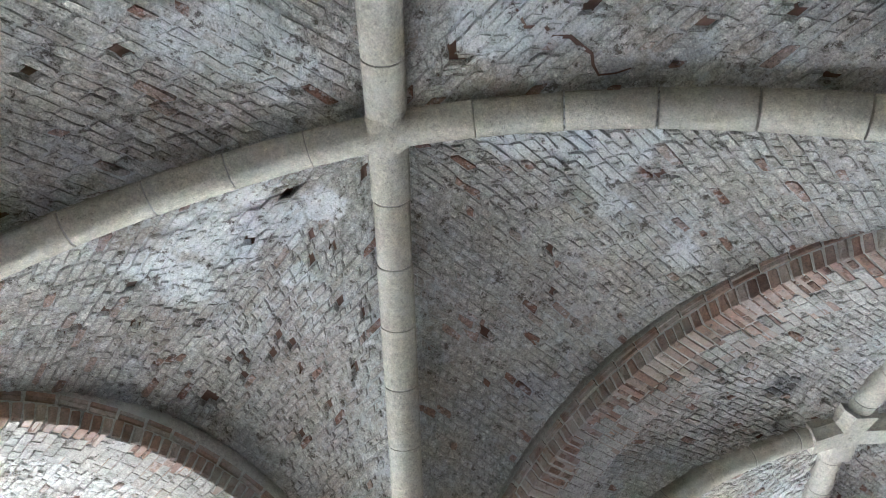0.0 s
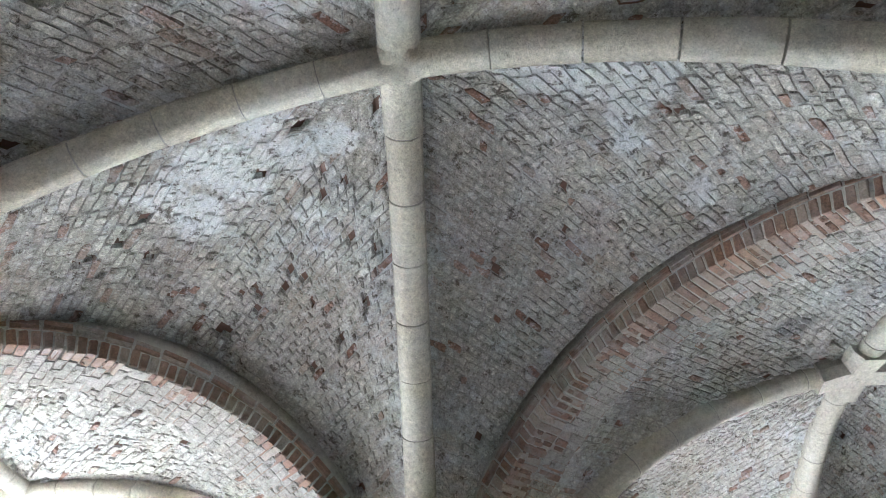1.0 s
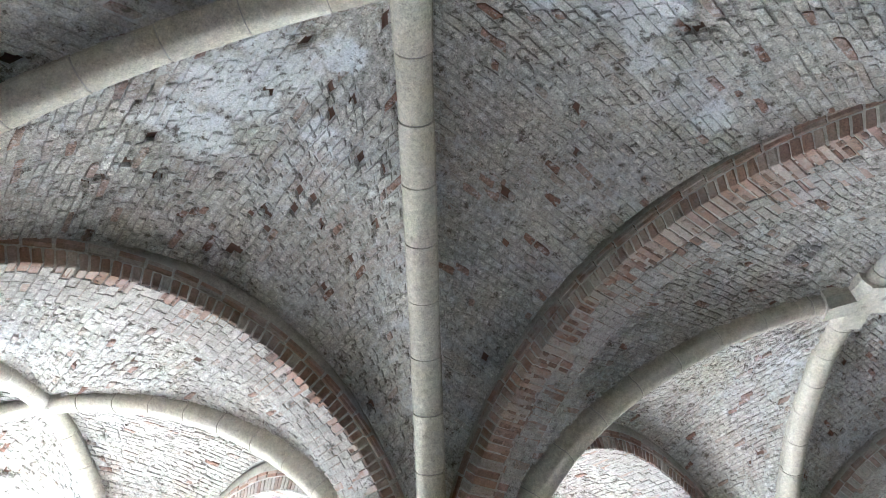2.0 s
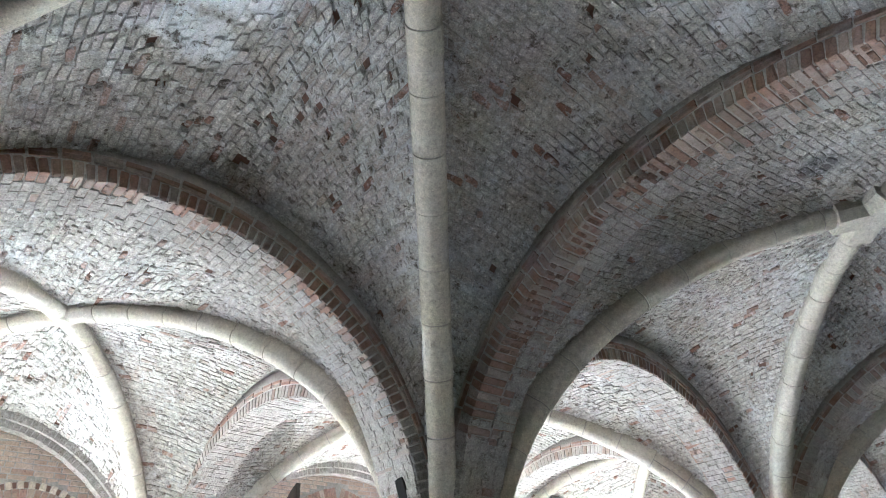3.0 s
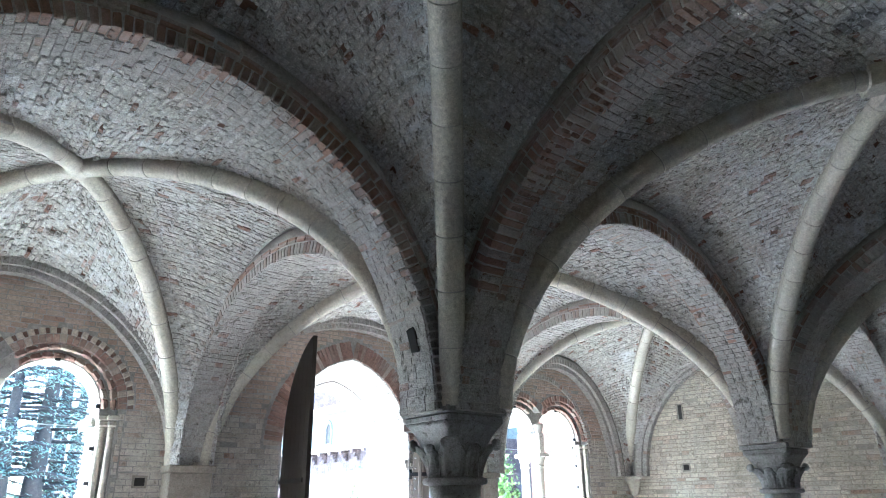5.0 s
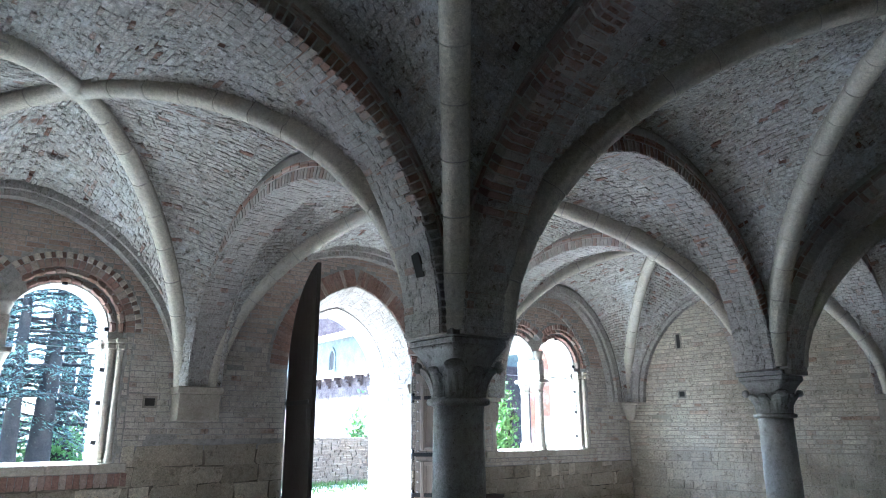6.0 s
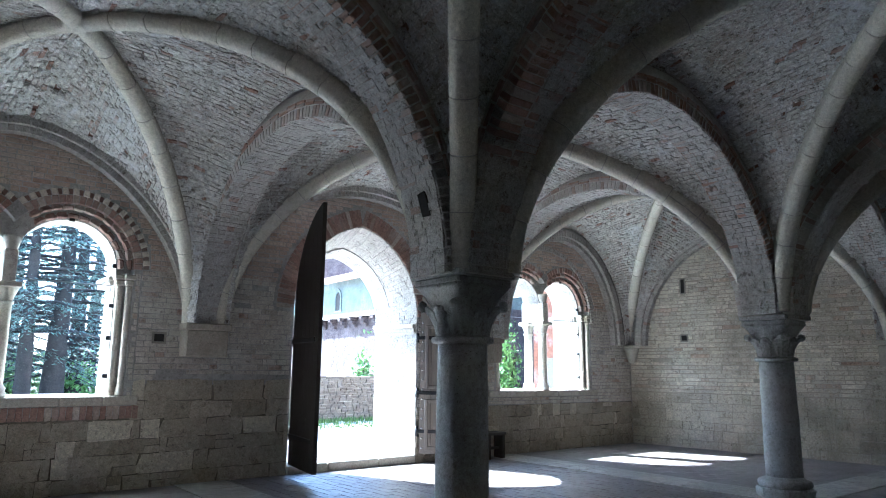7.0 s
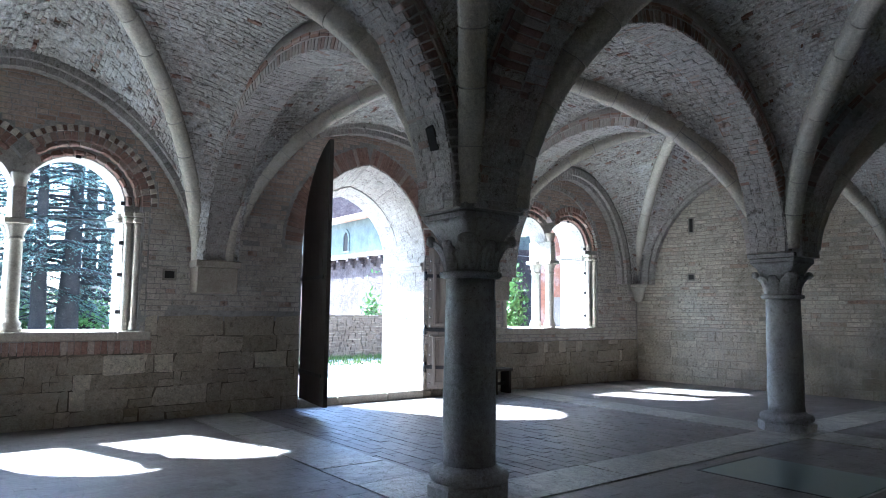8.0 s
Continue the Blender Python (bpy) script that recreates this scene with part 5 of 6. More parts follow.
# lining of the doorway: coursed stone that narrows towards the outside
rnd = random.Random(17)
LIN_IN = pointed(DOOR_C, DOOR_H - 0.004, DOOR_S, DOOR_A - 0.004, 0.10, 26)
LIN_OUT = pointed(DOOR_C, DOOR_H - 0.24, DOOR_S - 0.12, DOOR_A - 0.42, 0.10, 26)
LIN_IN, LIN_OUT = LIN_IN[1:] + LIN_IN[:1], LIN_OUT[1:] + LIN_OUT[:1]


def lining_at(i, f, out=0.0):
    """A spot of the lining: i along the arch from jamb to jamb, f from the inner to the outer face."""
    k = min(int(i), len(LIN_IN) - 2)
    t = i - k
    a = Vector(LIN_IN[k]).lerp(Vector(LIN_IN[k + 1]), t)
    b = Vector(LIN_OUT[k]).lerp(Vector(LIN_OUT[k + 1]), t)
    p = a.lerp(b, f)
    d = (Vector((DOOR_C, 1.9)) - p).normalized()
    return Vector((p.x + d.x * out, WALL_Y + 0.004 + f * (WALL_T + 0.02), p.y + d.y * out))


marks = [0.0]
for k in range(len(LIN_IN) - 1):
    n = max(1, round((Vector(LIN_IN[k + 1]) - Vector(LIN_IN[k])).length / 0.075))
    marks += [k + (q + 1) / n for q in range(n)]
bed, line = bmesh.new(), bmesh.new()
for i0, i1 in zip(marks, marks[1:]):
    bed.faces.new([bed.verts.new(lining_at(i, f)) for i, f in ((i0, 0), (i1, 0), (i1, 1), (i0, 1))])
    f0 = 0.0
    while f0 < 0.98:
        f1 = min(1.0, f0 + rnd.choice((0.13, 0.2, 0.28)))
        e = rnd.uniform(0.002, 0.009)
        g, h = 0.03 * (i1 - i0), 0.003
        vs = [line.verts.new(lining_at(i, f, o)) for o in (-0.004, e) for i, f in ((i0 + g, f0 + h), (i1 - g, f0 + h), (i1 - g, f1 - h), (i0 + g, f1 - h))]
        line.faces.new(vs[4:])
        for m4 in range(4):
            line.faces.new((vs[m4], vs[(m4 + 1) % 4], vs[4 + (m4 + 1) % 4], vs[4 + m4]))
        f0 = f1
bmesh.ops.recalc_face_normals(line, faces=line.faces[:])
part("lining_bed", bed, M_WASH, ob_door_arch)
tagged(part("lining_bricks", line, M_WASH_I, ob_door_arch, "pale coursed lining of the doorway"), kind="stuff")
# moulded impost along both splayed jambs
for s in (-1, 1):
    for z0, z1, deep in ((2.20, 2.235, 0.02), (2.24, 2.30, 0.04), (2.305, 2.37, 0.065)):
        bm = bmesh.new()
        pts = []
        for f, off in ((0.03, 0.0), (1.0, 0.0), (1.0, deep), (0.03, deep)):
            x = (DOOR_H - 0.004) + (-0.236) * f - off
            pts.append((DOOR_C + s * x, WALL_Y + f * (WALL_T + 0.02)))
        ring0 = [bm.verts.new((x, y, z0)) for x, y in pts]
        ring1 = [bm.verts.new((x, y, z1)) for x, y in pts]
        for k in range(4):
            bm.faces.new((ring0[k], ring0[(k + 1) % 4], ring1[(k + 1) % 4], ring1[k]))
        bm.faces.new(ring0[::-1])
        bm.faces.new(ring1)
        bmesh.ops.recalc_face_normals(bm, faces=bm.faces[:])
        part("impost", bm, M_TRIM, ob_door_arch, "pale moulded stone impost")

# ---- threshold ----
ob = thing("door_step", "pale worn stone threshold in the doorway", "threshold", "structure")
x = DOOR_C - DOOR_H
for w in (0.7, 0.95, 0.75):
    bm = bmesh.new()
    box(bm, (x + 0.004, WALL_Y - 0.02, -0.02), (x + w - 0.004, WALL_Y + 0.35, 0.13), bevel=0.015)
    part("slab", bm, M_TRIM, ob)
    x += w
bm = bmesh.new()
box(bm, (DOOR_C - DOOR_H + 0.004, WALL_Y + 0.355, -0.02), (DOOR_C + DOOR_H - 0.004, WALL_Y + WALL_T + 0.3, 0.10), bevel=0.01)
part("slab", bm, M_TRIM, ob)


# ---- door leaves ----
def door_leaf(name, hinge, aim, flip, pale, label):
    """A plank leaf with half a pointed head; local x runs from the hinge to the free edge."""
    d = Vector((aim[0] - hinge[0], aim[1] - hinge[1], 0))
    wide = 1.19
    ob = thing(name, label, "door", "structure", at=(hinge[0], hinge[1], 0))
    ob.rotation_euler.z = math.atan2(d.y, d.x)
    zb = 0.16

    def head(x):
        u = (wide - x) + kk
        return DOOR_S + math.sqrt(max(0.0, rad * rad - u * u)) - 0.02
    n = 6
    for i in range(n):
        x0, x1 = 0.01 + wide * i / n, 0.01 + wide * (i + 1) / n - 0.004
        pts = [(x0, zb), (x1, zb)] + [(x1 + (x0 - x1) * k / 4, head(min(wide, max(0.0, x1 + (x0 - x1) * k / 4)))) for k in range(5)]
        bm = bmesh.new()
        prism(bm, pts, [], -0.03, 0.03)
        part("plank", bm, pale if pale else M_DOOR, ob)
    for z in (0.55, 1.95) if not pale else (0.5, 1.15, 2.1):
        bm = bmesh.new()
        box(bm, (-0.05, 0.03, z), (wide * 0.9, 0.045, z + 0.06), bevel=0.004)
        box(bm, (-0.05, -0.045, z), (wide * 0.9, -0.03, z + 0.06), bevel=0.004)
        lathe(bm, [(0.028, -0.05), (0.028, 0.11)], 10, Matrix.Translation((-0.045, 0, z)))
        part("hinge_strap", bm, M_IRON, ob, "black iron hinge strap")
    if pale:
        for z0 in (0.22, 1.25):
            bm = bmesh.new()
            z1 = z0 + (0.85 if z0 < 1 else 1.1)
            for lo, hi in (((0.1, z0), (0.16, z1)), ((1.03, z0), (1.09, z1)), ((0.16, z0), (1.03, z0 + 0.06)), ((0.16, z1 - 0.06), (1.03, z1))):
                box(bm, (lo[0], flip * 0.03, lo[1]) if flip > 0 else (lo[0], -0.055, lo[1]), (hi[0], 0.055, hi[1]) if flip > 0 else (hi[0], -0.03, hi[1]), bevel=0.006)
            part("panel_frame", bm, M_DOORPALE, ob)
        for x in (0.05, 1.14):
            for k in range(14):
                bm = bmesh.new()
                lathe(bm, [(0.018, 0.0), (0.014, 0.01), (0.004, 0.016)], 8, Matrix.Translation((x, flip * 0.03, 0.25 + k * 0.165)) @ Matrix.Rotation(-flip * math.pi / 2, 4, 'X'))
                part("stud", bm, M_STUD, ob)
    return ob


door_leaf("door_1", (DOOR_C - DOOR_H + 0.02, WALL_Y - 0.05), (0.85, 3.95), 1, None, "dark plank door leaf standing open into the hall")
door_leaf("door_2", (DOOR_C + DOOR_H + 0.04, WALL_Y - 0.05), (4.35, 4.45), -1, M_DOORPALE, "worn studded oak door leaf standing open")

# ---- bench by the wall ----
ob = thing("bench", "small dark wooden bench against the wall", "bench", at=(5.0, 5.05, 0))
for nm, lo, hi in (("seat", (-0.22, -0.14, 0.42), (0.22, 0.14, 0.47)), ("leg", (-0.2, -0.12, 0), (-0.14, 0.12, 0.42)), ("leg", (0.14, -0.12, 0), (0.2, 0.12, 0.42)), ("stretcher", (-0.14, -0.02, 0.16), (0.14, 0.02, 0.21))):
    bm = bmesh.new()
    box(bm, lo, hi, bevel=0.006)
    part(nm, bm, M_DOOR, ob)

# ---- small wall holes: a frame round a dark sheet painted as their shade ----
def wall_niche(m, w, h, label):
    ob = thing("putlog_hole", label, "wall hole", "structure")
    ob.matrix_world = m
    for lo, hi, mt in (((-w / 2 - 0.03, -0.014, -h / 2 - 0.03), (-w / 2, 0.02, h / 2 + 0.03), M_JOINT), ((w / 2, -0.014, -h / 2 - 0.03), (w / 2 + 0.03, 0.02, h / 2 + 0.03), M_JOINT),
                       ((-w / 2, -0.014, h / 2), (w / 2, 0.02, h / 2 + 0.03), M_JOINT), ((-w / 2, -0.014, -h / 2 - 0.03), (w / 2, 0.02, -h / 2), M_JOINT), ((-w / 2, -0.012, -h / 2), (w / 2, -0.0115, h / 2), M_DARKFILL)):
        bm = bmesh.new()
        box(bm, lo, hi)
        part("lining" if mt is not M_DARKFILL else "dark_recess", bm, mt, ob)


wall_niche(Matrix.Translation((-0.93, WALL_Y, 1.97)), 0.13, 0.10, "small putlog hole with timber stub")
wall_niche(EAST_M @ Matrix.Translation((1.36, 0, 2.32)), 0.12, 0.11, "small square hole in the wall")
wall_niche(EAST_M @ Matrix.Translation((1.38, 0, 3.46)), 0.08, 0.30, "narrow slit in the wall")

# ---- dark block as the shade of a hole in the arch beside the column ----
bm = bmesh.new()
box(bm, (-0.06, -0.07, -0.11), (0.06, 0.07, 0.11), bevel=0.02)
for v in bm.verts:
    v.co += Vector((0, 0.022, 0.03)) * noise.noise(v.co * 23.0)
hole = part("socket_shade", bm, M_DARKFILL)
hole.matrix_world = Matrix.Translation((-0.412, -0.046, 2.930)) @ Matrix.Rotation(radians(-17.6), 4, 'Y')
tagged(hole, "dark block standing for the shade in a broken socket of the arch brickwork", "wall hole", kind="structure")

# ---- floor ----
bm = bmesh.new()
box(bm, (WEST_X - 0.5, SOUTH_Y - 0.5, -0.30), (12.0, WALL_Y + 0.5, -0.012))
floor = tagged(part("floor", bm, M_MORTAR), "dim floor of grey brick paving between pale stone bands", "floor", kind="structure")
SLABS = [mesh_of("slab", worn_box(1, 1, 1, 0.012, 120 + s, 0.2), M_SLAB) for s in range(5)]
BANDS = [(-0.60, 0.13), (5.08, 5.80)]
BAND_Y = (-0.42, 0.18)
rnd = random.Random(77)


def band(x0, x1, y0, y1, along_x):
    u, end = (x0, x1) if along_x else (y0, y1)
    while u < end:
        w = rnd.uniform(0.55, 1.25)
        v = min(u + w, end)
        c = ((u + v) / 2, (y0 + y1) / 2) if along_x else ((x0 + x1) / 2, (u + v) / 2)
        s = (v - u - 0.01, y1 - y0 - 0.01) if along_x else (x1 - x0 - 0.01, v - u - 0.01)
        piece("slab", SLABS[rnd.randrange(5)], Matrix.Translation((*c, -0.018 + rnd.uniform(0, 0.004))) @ Matrix.Diagonal((*s, 0.05, 1)), floor)
        u = v


for x0, x1 in BANDS:
    band(x0, x1, SOUTH_Y, BAND_Y[0], False)
    band(x0, x1, BAND_Y[1], WALL_Y, False)
band(WEST_X, BANDS[0][0], *BAND_Y, True)
band(BANDS[0][0], BANDS[1][1], *BAND_Y, True)
band(BANDS[1][1], 10.2, *BAND_Y, True)
GLASS = (2.42, 3.55, -1.95, -0.62)
PAVE = bmesh.new()


def pavers(x0, x1, y0, y1, skew, tight):
    """Brick pavers laid on edge in rows, turned a little."""
    m = Matrix.Rotation(radians(skew), 2)
    c = Vector(((x0 + x1) / 2, (y0 + y1) / 2))
    reach = max(x1 - x0, y1 - y0) * 0.75
    v = -reach
    row = 0
    while v < reach:
        u = -reach + (row % 2) * 0.15
        while u < reach:
            q = [c + m @ Vector(p) for p in ((u + 0.004 - tight, v + 0.004 - tight), (u + 0.296 + tight, v + 0.004 - tight), (u + 0.296 + tight, v + 0.136 + tight), (u + 0.004 - tight, v + 0.136 + tight))]
            u += 0.30
            mid = (q[0] + q[2]) / 2
            if max(p.x for p in q) < x0 + 0.02 or min(p.x for p in q) > x1 - 0.02 or max(p.y for p in q) < y0 + 0.02 or min(p.y for p in q) > y1 - 0.02:
                continue
            for p in q:
                p.x, p.y = min(max(p.x, x0), x1), min(max(p.y, y0), y1)
            z = rnd.uniform(-0.002, 0.003) * (0.4 if tight else 1.0)
            lo = [PAVE.verts.new((p.x, p.y, -0.012)) for p in q]
            hi = [PAVE.verts.new((*p.lerp(mid, 0.004 if tight else 0.011), z + rnd.uniform(-0.001, 0.001))) for p in q]
            PAVE.faces.new(hi)
            for k in range(4):
                PAVE.faces.new((lo[k], lo[(k + 1) % 4], hi[(k + 1) % 4], hi[k]))
        v += 0.14
        row += 1


XS = [(WEST_X, BANDS[0][0]), (BANDS[0][1], BANDS[1][0]), (BANDS[1][1], 10.6)]
for i, (x0, x1) in enumerate(XS):
    for j, (y0, y1) in enumerate(((SOUTH_Y, BAND_Y[0]), (BAND_Y[1], WALL_Y + 0.02))):
        if (i, j) == (1, 0):
            # round the glass panel
            for a, b, c, d in ((x0, GLASS[0] - 0.032, y0, y1), (GLASS[1] + 0.002, x1, y0, y1), (GLASS[0] - 0.032, GLASS[1] + 0.002, y0, GLASS[2] - 0.032), (GLASS[0] - 0.032, GLASS[1] + 0.002, GLASS[3] + 0.032, y1)):
                pavers(a, b, c, d, 0, 0.0035)
            continue
        pavers(x0, x1, y0, y1, 90 if (i, j) == (1, 1) else 0, 0.0 if (i, j) == (1, 1) else 0.0035)
tagged(part("brick_paving", PAVE, M_PAVER, floor), kind="stuff")
ob = thing("floor_glass", "green glass panel set in the floor", "floor panel", "structure")
for nm, lo, hi, mt in (("pane", (GLASS[0], GLASS[2], -0.02), (GLASS[1], GLASS[3], 0.002), M_FLOORGLASS), ("edge_strip", (GLASS[0] - 0.03, GLASS[2] - 0.03, -0.02), (GLASS[0] - 0.002, GLASS[3] + 0.03, 0.004), M_IRON),
                       ("edge_strip", (GLASS[0], GLASS[3] + 0.002, -0.02), (GLASS[1], GLASS[3] + 0.03, 0.004), M_IRON)):
    bm = bmesh.new()
    box(bm, lo, hi)
    part(nm, bm, mt, ob)


# ---- outside ----
bm = bmesh.new()
for lo, hi in (((-900, WALL_Y + WALL_T + 0.02, -0.3), (900, 1200, -0.06)),):
    box(bm, lo, hi)
tagged(part("ground", bm, M_GRAVEL), "pale sunlit gravel yard", "ground", kind="structure")
bm = bmesh.new()
rnd = random.Random(31)
for _ in range(9000):
    x, y = rnd.uniform(-12, 14), rnd.uniform(12.6, 15.4)
    if rnd.random() < 0.5:
        y = rnd.uniform(14.6, 15.5)
    h, a = rnd.uniform(0.05, 0.16), rnd.uniform(0, 6.28)
    d = Vector((math.cos(a), math.sin(a), 0)) * 0.02
    o = Vector((x, y, -0.06))
    bm.faces.new([bm.verts.new(p) for p in (o - d, o + d, o + d * 0.4 + Vector((rnd.uniform(-0.04, 0.04), rnd.uniform(-0.04, 0.04), h)))])
tagged(part("grass", bm, M_GRASS), "patchy green grass by the yard wall", "grass", kind="stuff")

# low stone wall across the yard
bm = bmesh.new()
box(bm, (5.2, 15.5, -0.1), (13.9, 16.1, 1.34))
yard_wall = tagged(part("yard_wall", bm, M_STONEBED), "low rubble stone wall across the yard", "wall", kind="structure")
bm = bmesh.new()
z = -0.06
while z < 1.28:
    h = rnd.uniform(0.05, 0.11)
    x = 5.2
    while x < 13.8:
        w = rnd.uniform(0.08, 0.27)
        e = rnd.uniform(-0.02, 0.02)
        box(bm, (x + 0.008, 15.5 - rnd.uniform(0.01, 0.07), z + 0.006 + e), (x + w - 0.008, 15.52, z + h * rnd.uniform(0.92, 1.05) - 0.006 + e))
        x += w
    z += h
tagged(part("rubble_face", bm, M_YARDSTONE, yard_wall), kind="stuff")


def far_house(name, at, turn, label):
    """Old building with a rubble lower storey, a bracketed course, a paler upper storey and a tiled eave."""
    ob = thing(name, label, "house", at=at)
    for nm, lo, hi, mt in (("lower_wall", (-16, 0, -0.2), (12, 9, 4.1), M_RUBBLE), ("upper_wall", (-16, 0.2, 4.1), (12, 9, 6.1), M_RENDER),
                           ("string_course", (-16.1, -0.42, 4.1), (12.1, 0.2, 4.26), M_TRIM), ("cornice", (-16.3, -0.2, 6.1), (12.3, 9.3, 6.19), M_ROOF)):
        bm = bmesh.new()
        box(bm, lo, hi)
        part(nm, bm, mt, ob)
    bm = bmesh.new()
    for k in range(118):
        lathe(bm, [(0.12, -0.55), (0.10, 4.6)], 6, Matrix.Translation((-16.2 + k * 0.242, 0, 6.26)) @ Matrix.Rotation(radians(-78), 4, 'X'))
    part("roof", bm, M_ROOF, ob)
    for k in range(26):
        bm = bmesh.new()
        x = -15.6 + k * 1.06
        for up, out in ((0.0, 0.40), (-0.16, 0.28), (-0.32, 0.15)):
            box(bm, (x - 0.12, -out, 3.94 + up), (x + 0.12, 0.0, 4.098 + up), bevel=0.015)
        part("bracket", bm, M_RUBBLE, ob)
    for x in (-13.2, -8.4, -3.6, 1.2, 6.0):
        bm = bmesh.new()
        prism(bm, pointed(x, 0.36, 5.2, 5.75, 4.5), [pointed(x, 0.25, 5.2, 5.58, 4.58)], 0.14, 0.21)
        part("window_frame", bm, M_RENDER, ob)
        bm = bmesh.new()
        prism(bm, pointed(x, 0.25, 5.2, 5.58, 4.58), [], 0.185, 0.195)
        part("pane", bm, M_DARKFILL, ob, "dark lancet pane")
    ob.rotation_euler.z = radians(turn)
    return ob


far_house("farm_building", (14.0, 28.0, 0), -92, "old building with rubble lower wall, brackets and pale upper storey")

# tower block of masonry beyond the eave
bm = bmesh.new()
box(bm, (-3, -3, 0), (3, 3, 15))
box(bm, (-3.2, -3.2, 15), (3.2, 3.2, 15.4))
tower = part("bell_tower", bm, M_RUBBLE)
tower.matrix_world = Matrix.Translation((26, 44, -0.1)) @ Matrix.Rotation(radians(20), 4, 'Z')
tagged(tower, "square masonry tower behind the building", "tower")

# brick house seen past the second window
ob = thing("brick_house", "orange brick house wall in the sun", "house", at=(12.92, 10.36, -0.1))
for nm, lo, hi, mt in (("wall", (-0.9, 0, 0), (0.9, 6, 6.5), M_ORANGE), ("roof", (-1.2, -0.4, 6.5), (1.2, 6.4, 6.8), M_ROOF), ("door", (-0.5, -0.04, 0), (0.5, 0.0, 2.1), M_DOORPALE)):
    bm = bmesh.new()
    box(bm, lo, hi)
    part(nm, bm, mt, ob)
ob.rotation_euler.z = radians(-47)


# trees
def conifer(at, height, seed, girth=0.32, low=1.6):
    rnd = random.Random(seed)
    ob = thing("conifer_tree", "tall dark conifer with drooping layered branches", "tree", group="trees beyond the window", at=(*at, -0.1))
    bm = bmesh.new()
    lean = rnd.uniform(-0.02, 0.02)
    tube(bm, [(lean * z, 0.01 * math.sin(z), z) for z in [height * i / 10 for i in range(11)]], [girth * (1 - 0.85 * i / 10) + (0.12 if i == 0 else 0) for i in range(11)], 10)
    part("trunk", bm, M_BARK, ob)
    limbs, crown = bmesh.new(), bmesh.new()
    z = low
    while z < height - 0.4:
        f = 1 - (z - low) / (height - low)
        for _ in range(2):
            a = rnd.uniform(0, 2 * math.pi)
            reach = (0.5 + 3.6 * f ** 0.7) * rnd.uniform(0.65, 1.1)
            d = Vector((math.cos(a), math.sin(a), 0))
            pts = [Vector((0, 0, z)) + d * reach * t + Vector((0, 0, reach * (0.12 * t - 0.34 * t * t))) for t in (0, 0.35, 0.7, 1.0)]
            tube(limbs, pts, [0.05 * f + 0.018, 0.035 * f + 0.014, 0.018, 0.006], 5)
            side = Vector((-d.y, d.x, 0))
            n = int(85 * reach)
            for _ in range(n):
                t = rnd.uniform(0.15, 1.0) ** 0.8
                c = Vector((0, 0, z)) + d * reach * t + Vector((0, 0, reach * (0.12 * t - 0.34 * t * t)))
                c += side * rnd.gauss(0, 0.20 * reach * (1.1 - t) + 0.07) + Vector((0, 0, rnd.gauss(-0.05, 0.06)))
                s = rnd.uniform(0.016, 0.042)
                ax = (d * rnd.uniform(0.2, 1) + side * rnd.uniform(-0.8, 0.8) + Vector((0, 0, rnd.uniform(-0.7, 0.1)))).normalized() * s * 1.7
                wd = ax.cross(Vector((rnd.uniform(-1, 1), rnd.uniform(-1, 1), 1))).normalized() * s * 0.45
                crown.faces.new([crown.verts.new(p) for p in (c - ax, c + wd, c + ax, c - wd)])
        z += rnd.uniform(0.16, 0.32)
    part("limbs", limbs, M_BARK, ob)
    part("crown", crown, M_LEAF, ob)


for k, (at, h, s, g, low) in enumerate((((-0.95, 17.0), 8.9, 1, 0.24, 2.6), ((-0.2, 17.5), 9.2, 2, 0.34, 2.3), ((-2.6, 17.8), 9.2, 10, 0.3, 1.6), ((0.9, 20.5), 10.5, 3, 0.3, 1.4), ((-5.0, 19.0), 10, 4, 0.34, 1.5),
                                        ((-2.2, 22.5), 12, 5, 0.32, 1.0), ((2.2, 25.0), 12, 6, 0.3, 1.0), ((-7.5, 24.0), 13, 7, 0.34, 1.0), ((-0.3, 26.0), 14, 8, 0.3, 1.0), ((-4.2, 25.5), 14, 9, 0.3, 1.0))):
    conifer(at, h, s, g, low)


def shrub(at, wide, deep, high, seed, mat, label, n, lo=0.05, hi=0.11):
    rnd = random.Random(seed)
    ob = thing("shrub", label, "shrub", group="shrubs in the yard", at=(*at, -0.1))
    bm = bmesh.new()
    for _ in range(7):
        x, y = rnd.uniform(-wide, wide) * 0.4, rnd.uniform(-deep, deep) * 0.4
        tube(bm, [(x * 0.5, y * 0.5, 0), (x * 0.8, y * 0.8, high * 0.4), (x * 1.6, y * 1.6, high * 0.8)], [0.03, 0.02, 0.006], 5)
    part("stems", bm, M_BARK, ob)
    bm = bmesh.new()
    for _ in range(n):
        p = Vector((rnd.gauss(0, 0.4), rnd.gauss(0, 0.4), abs(rnd.gauss(0.45, 0.28))))
        if p.length > 1.15 and rnd.random() < 0.7:
            continue
        c = Vector((p.x * wide, p.y * deep, p.z * high))
        if c.z < 0.05:
            continue
        s = rnd.uniform(lo, hi)
        ax = Vector((rnd.gauss(0, 1), rnd.gauss(0, 1), rnd.gauss(0, 1))).normalized() * s
        wd = ax.cross(Vector((rnd.gauss(0, 1), rnd.gauss(0, 1), 1))).normalized() * s * 0.5
        bm.faces.new([bm.verts.new(q) for q in (c - ax, c + wd, c + ax, c - wd)])
    part("leaves", bm, mat, ob)


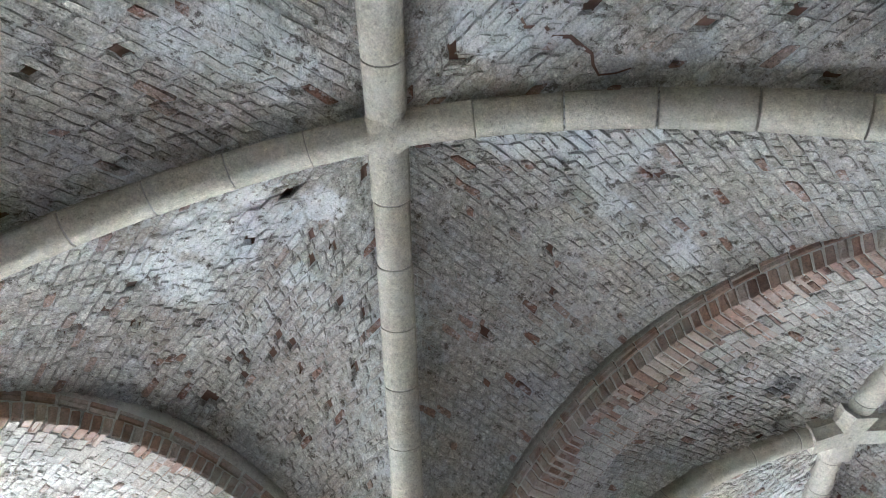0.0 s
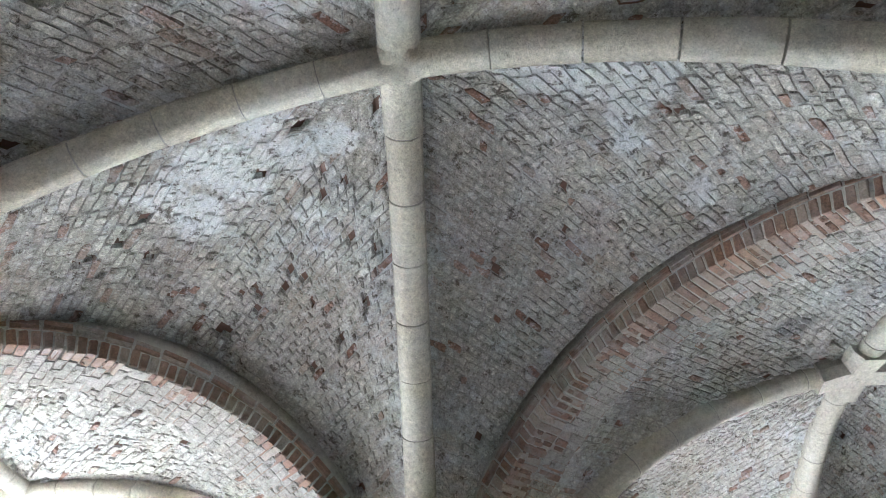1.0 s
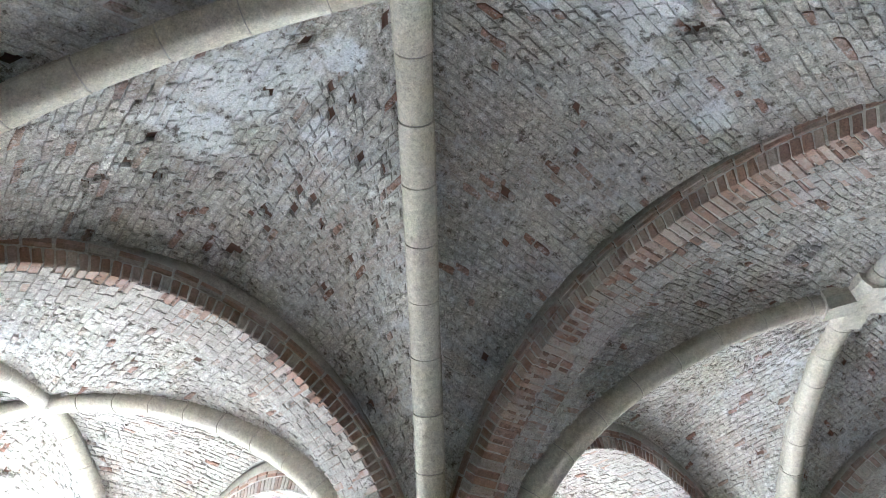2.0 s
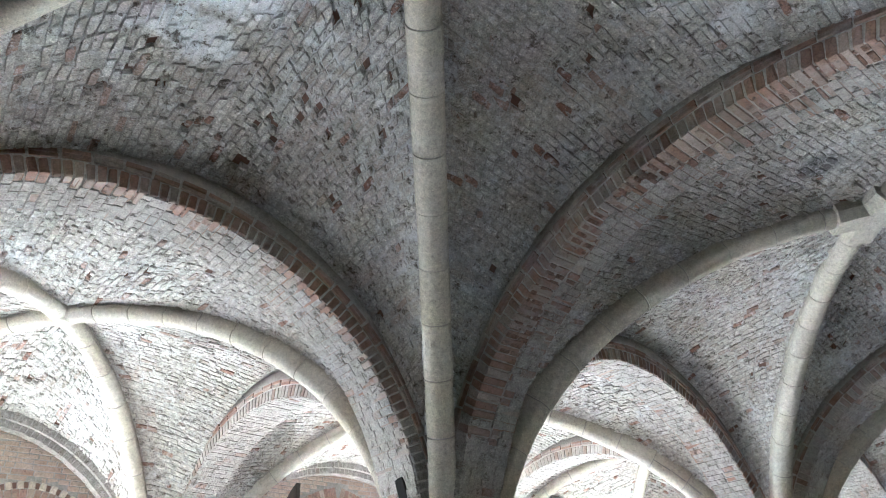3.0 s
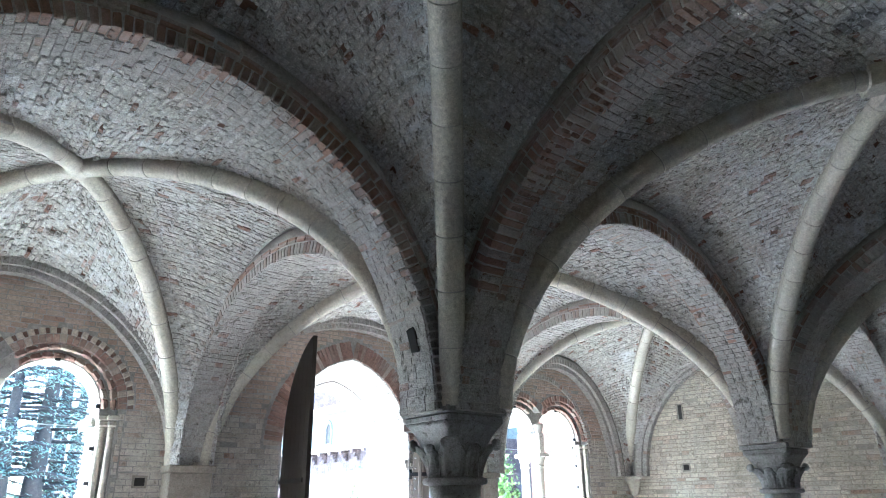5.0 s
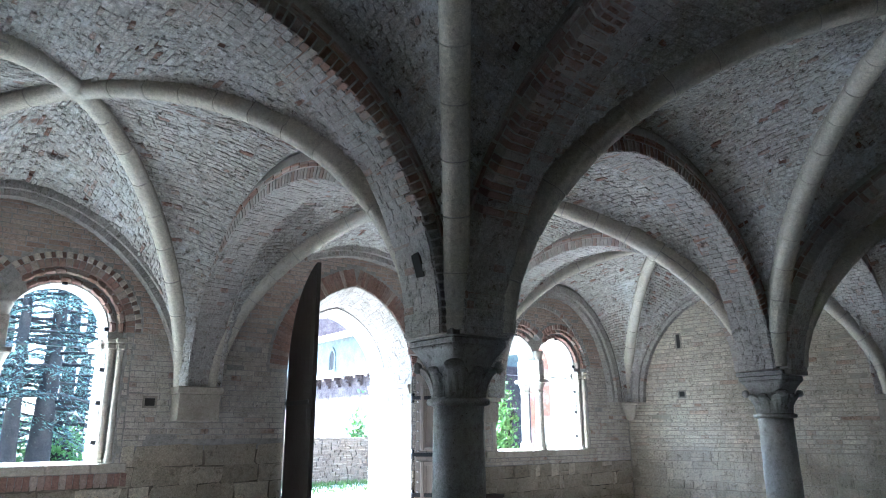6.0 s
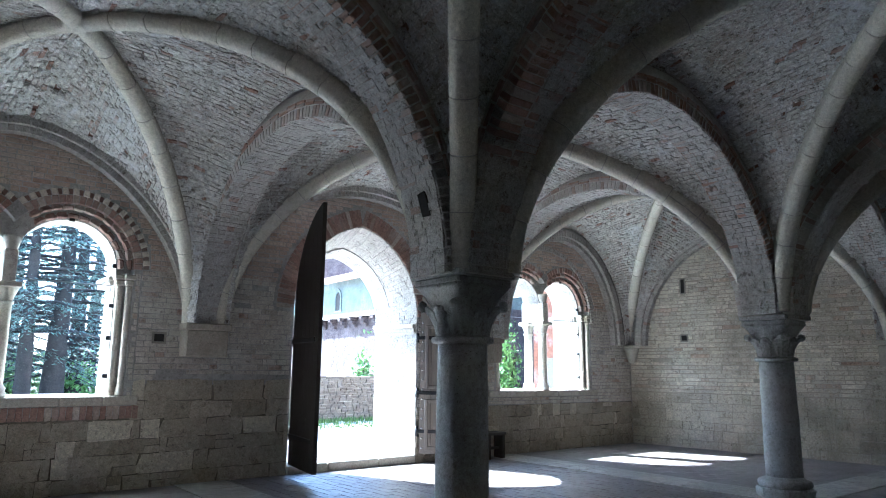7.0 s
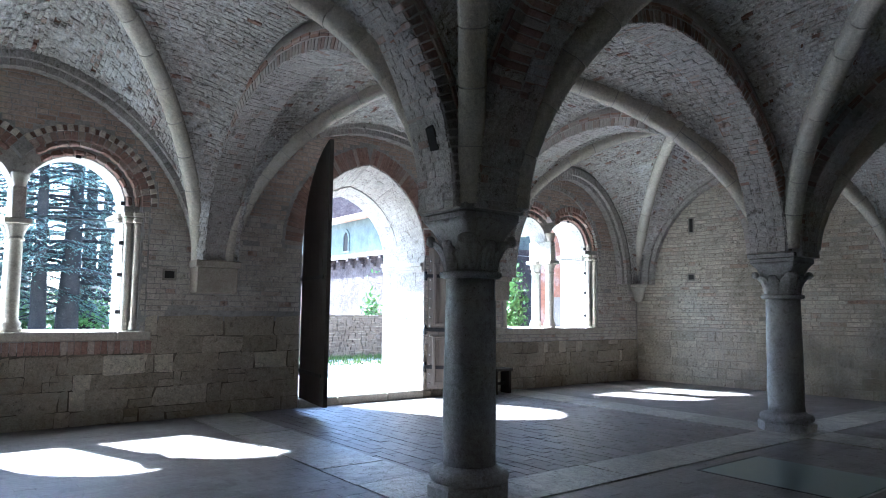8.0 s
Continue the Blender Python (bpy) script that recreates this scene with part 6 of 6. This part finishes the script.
for i, x in enumerate((-6.0, -4.2, -2.6, -1.0, 0.6)):
    shrub((x, 20.6 + (i % 2) * 0.6), 1.5, 0.9, 2.0, 50 + i, M_BUSH, "bright green bush beyond the trees", 2600)
shrub((7.1, 16.6), 0.5, 0.4, 2.6, 60, M_BUSH, "green climbing plant on the yard wall", 900)
shrub((13.7, 13.9), 0.9, 0.6, 3.4, 62, M_BUSH, "leafy bush beside the brick house", 1800)
shrub((9.4, 16.6), 0.45, 0.4, 2.4, 61, M_BUSH, "green climbing plant on the yard wall", 900)

# slim rail fence past the first window
ob = thing("rail_fence", "slim metal rail fence with upright bars", "fence", at=(0, 12.4, -0.06))
for z in (0.35, 0.95):
    bm = bmesh.new()
    box(bm, (-7, -0.015, z), (0.8, 0.015, z + 0.035))
    part("rail", bm, M_IRON, ob)
for k in range(66):
    bm = bmesh.new()
    box(bm, (-7 + k * 0.12, -0.008, 0), (-6.984 + k * 0.12, 0.008, 1.05))
    part("bar", bm, M_IRON, ob)

# ---- pieces of the walls ----
ashlar(wall_north, NORTH_M, WEST_X, DOOR_C - DOOR_H - 0.005, [0.19, 0.26, 0.19, 0.24], low_block, 7)
ashlar(wall_north, Matrix.Translation((0, WALL_Y, 0.885)), LWIN[1] + 0.90, DOOR_C - DOOR_H - 0.005, [0.24, 0.28, 0.19], stone_block, 8)
ashlar(wall_north, NORTH_M, DOOR_C + DOOR_H + 0.005, 9.6, [0.22, 0.22, 0.26, 0.22], low_block, 9)
brick_field(wall_north, NORTH_M, WEST_X, LWIN[1] + 0.89, 0.89, 2.9, brick_block, 11, None, M_BRICK, BRICK_MESH)
brick_field(wall_north, NORTH_M, LWIN[1] + 0.9, DOOR_C - DOOR_H - 0.005, 1.26, 2.9, beside_block, 12, (-1.2, 1.1, 1.6, 2.9), M_BRICK, BRICK_MESH)
brick_field(wall_north, NORTH_M, DOOR_C + DOOR_H + 0.005, 9.6, 0.93, 2.9, brick_block, 13, None, M_BRICK, BRICK_MESH)
brick_field(wall_north, NORTH_M, WEST_X, 9.6, 2.9, 4.75, brick_block, 14, None, M_REDBRICK, RED_MESH, 0.068, 0.24)
ashlar(wall_east, EAST_M, 0.02, 11.4, [0.17, 0.22, 0.16, 0.24, 0.15, 0.20], None, 15, meshes=EAST_MESH)
brick_field(wall_east, EAST_M, 0.02, 11.4, 1.15, 4.7, None, 16, None, M_EAST_J, BRICK_MESH, 0.082, 0.36)
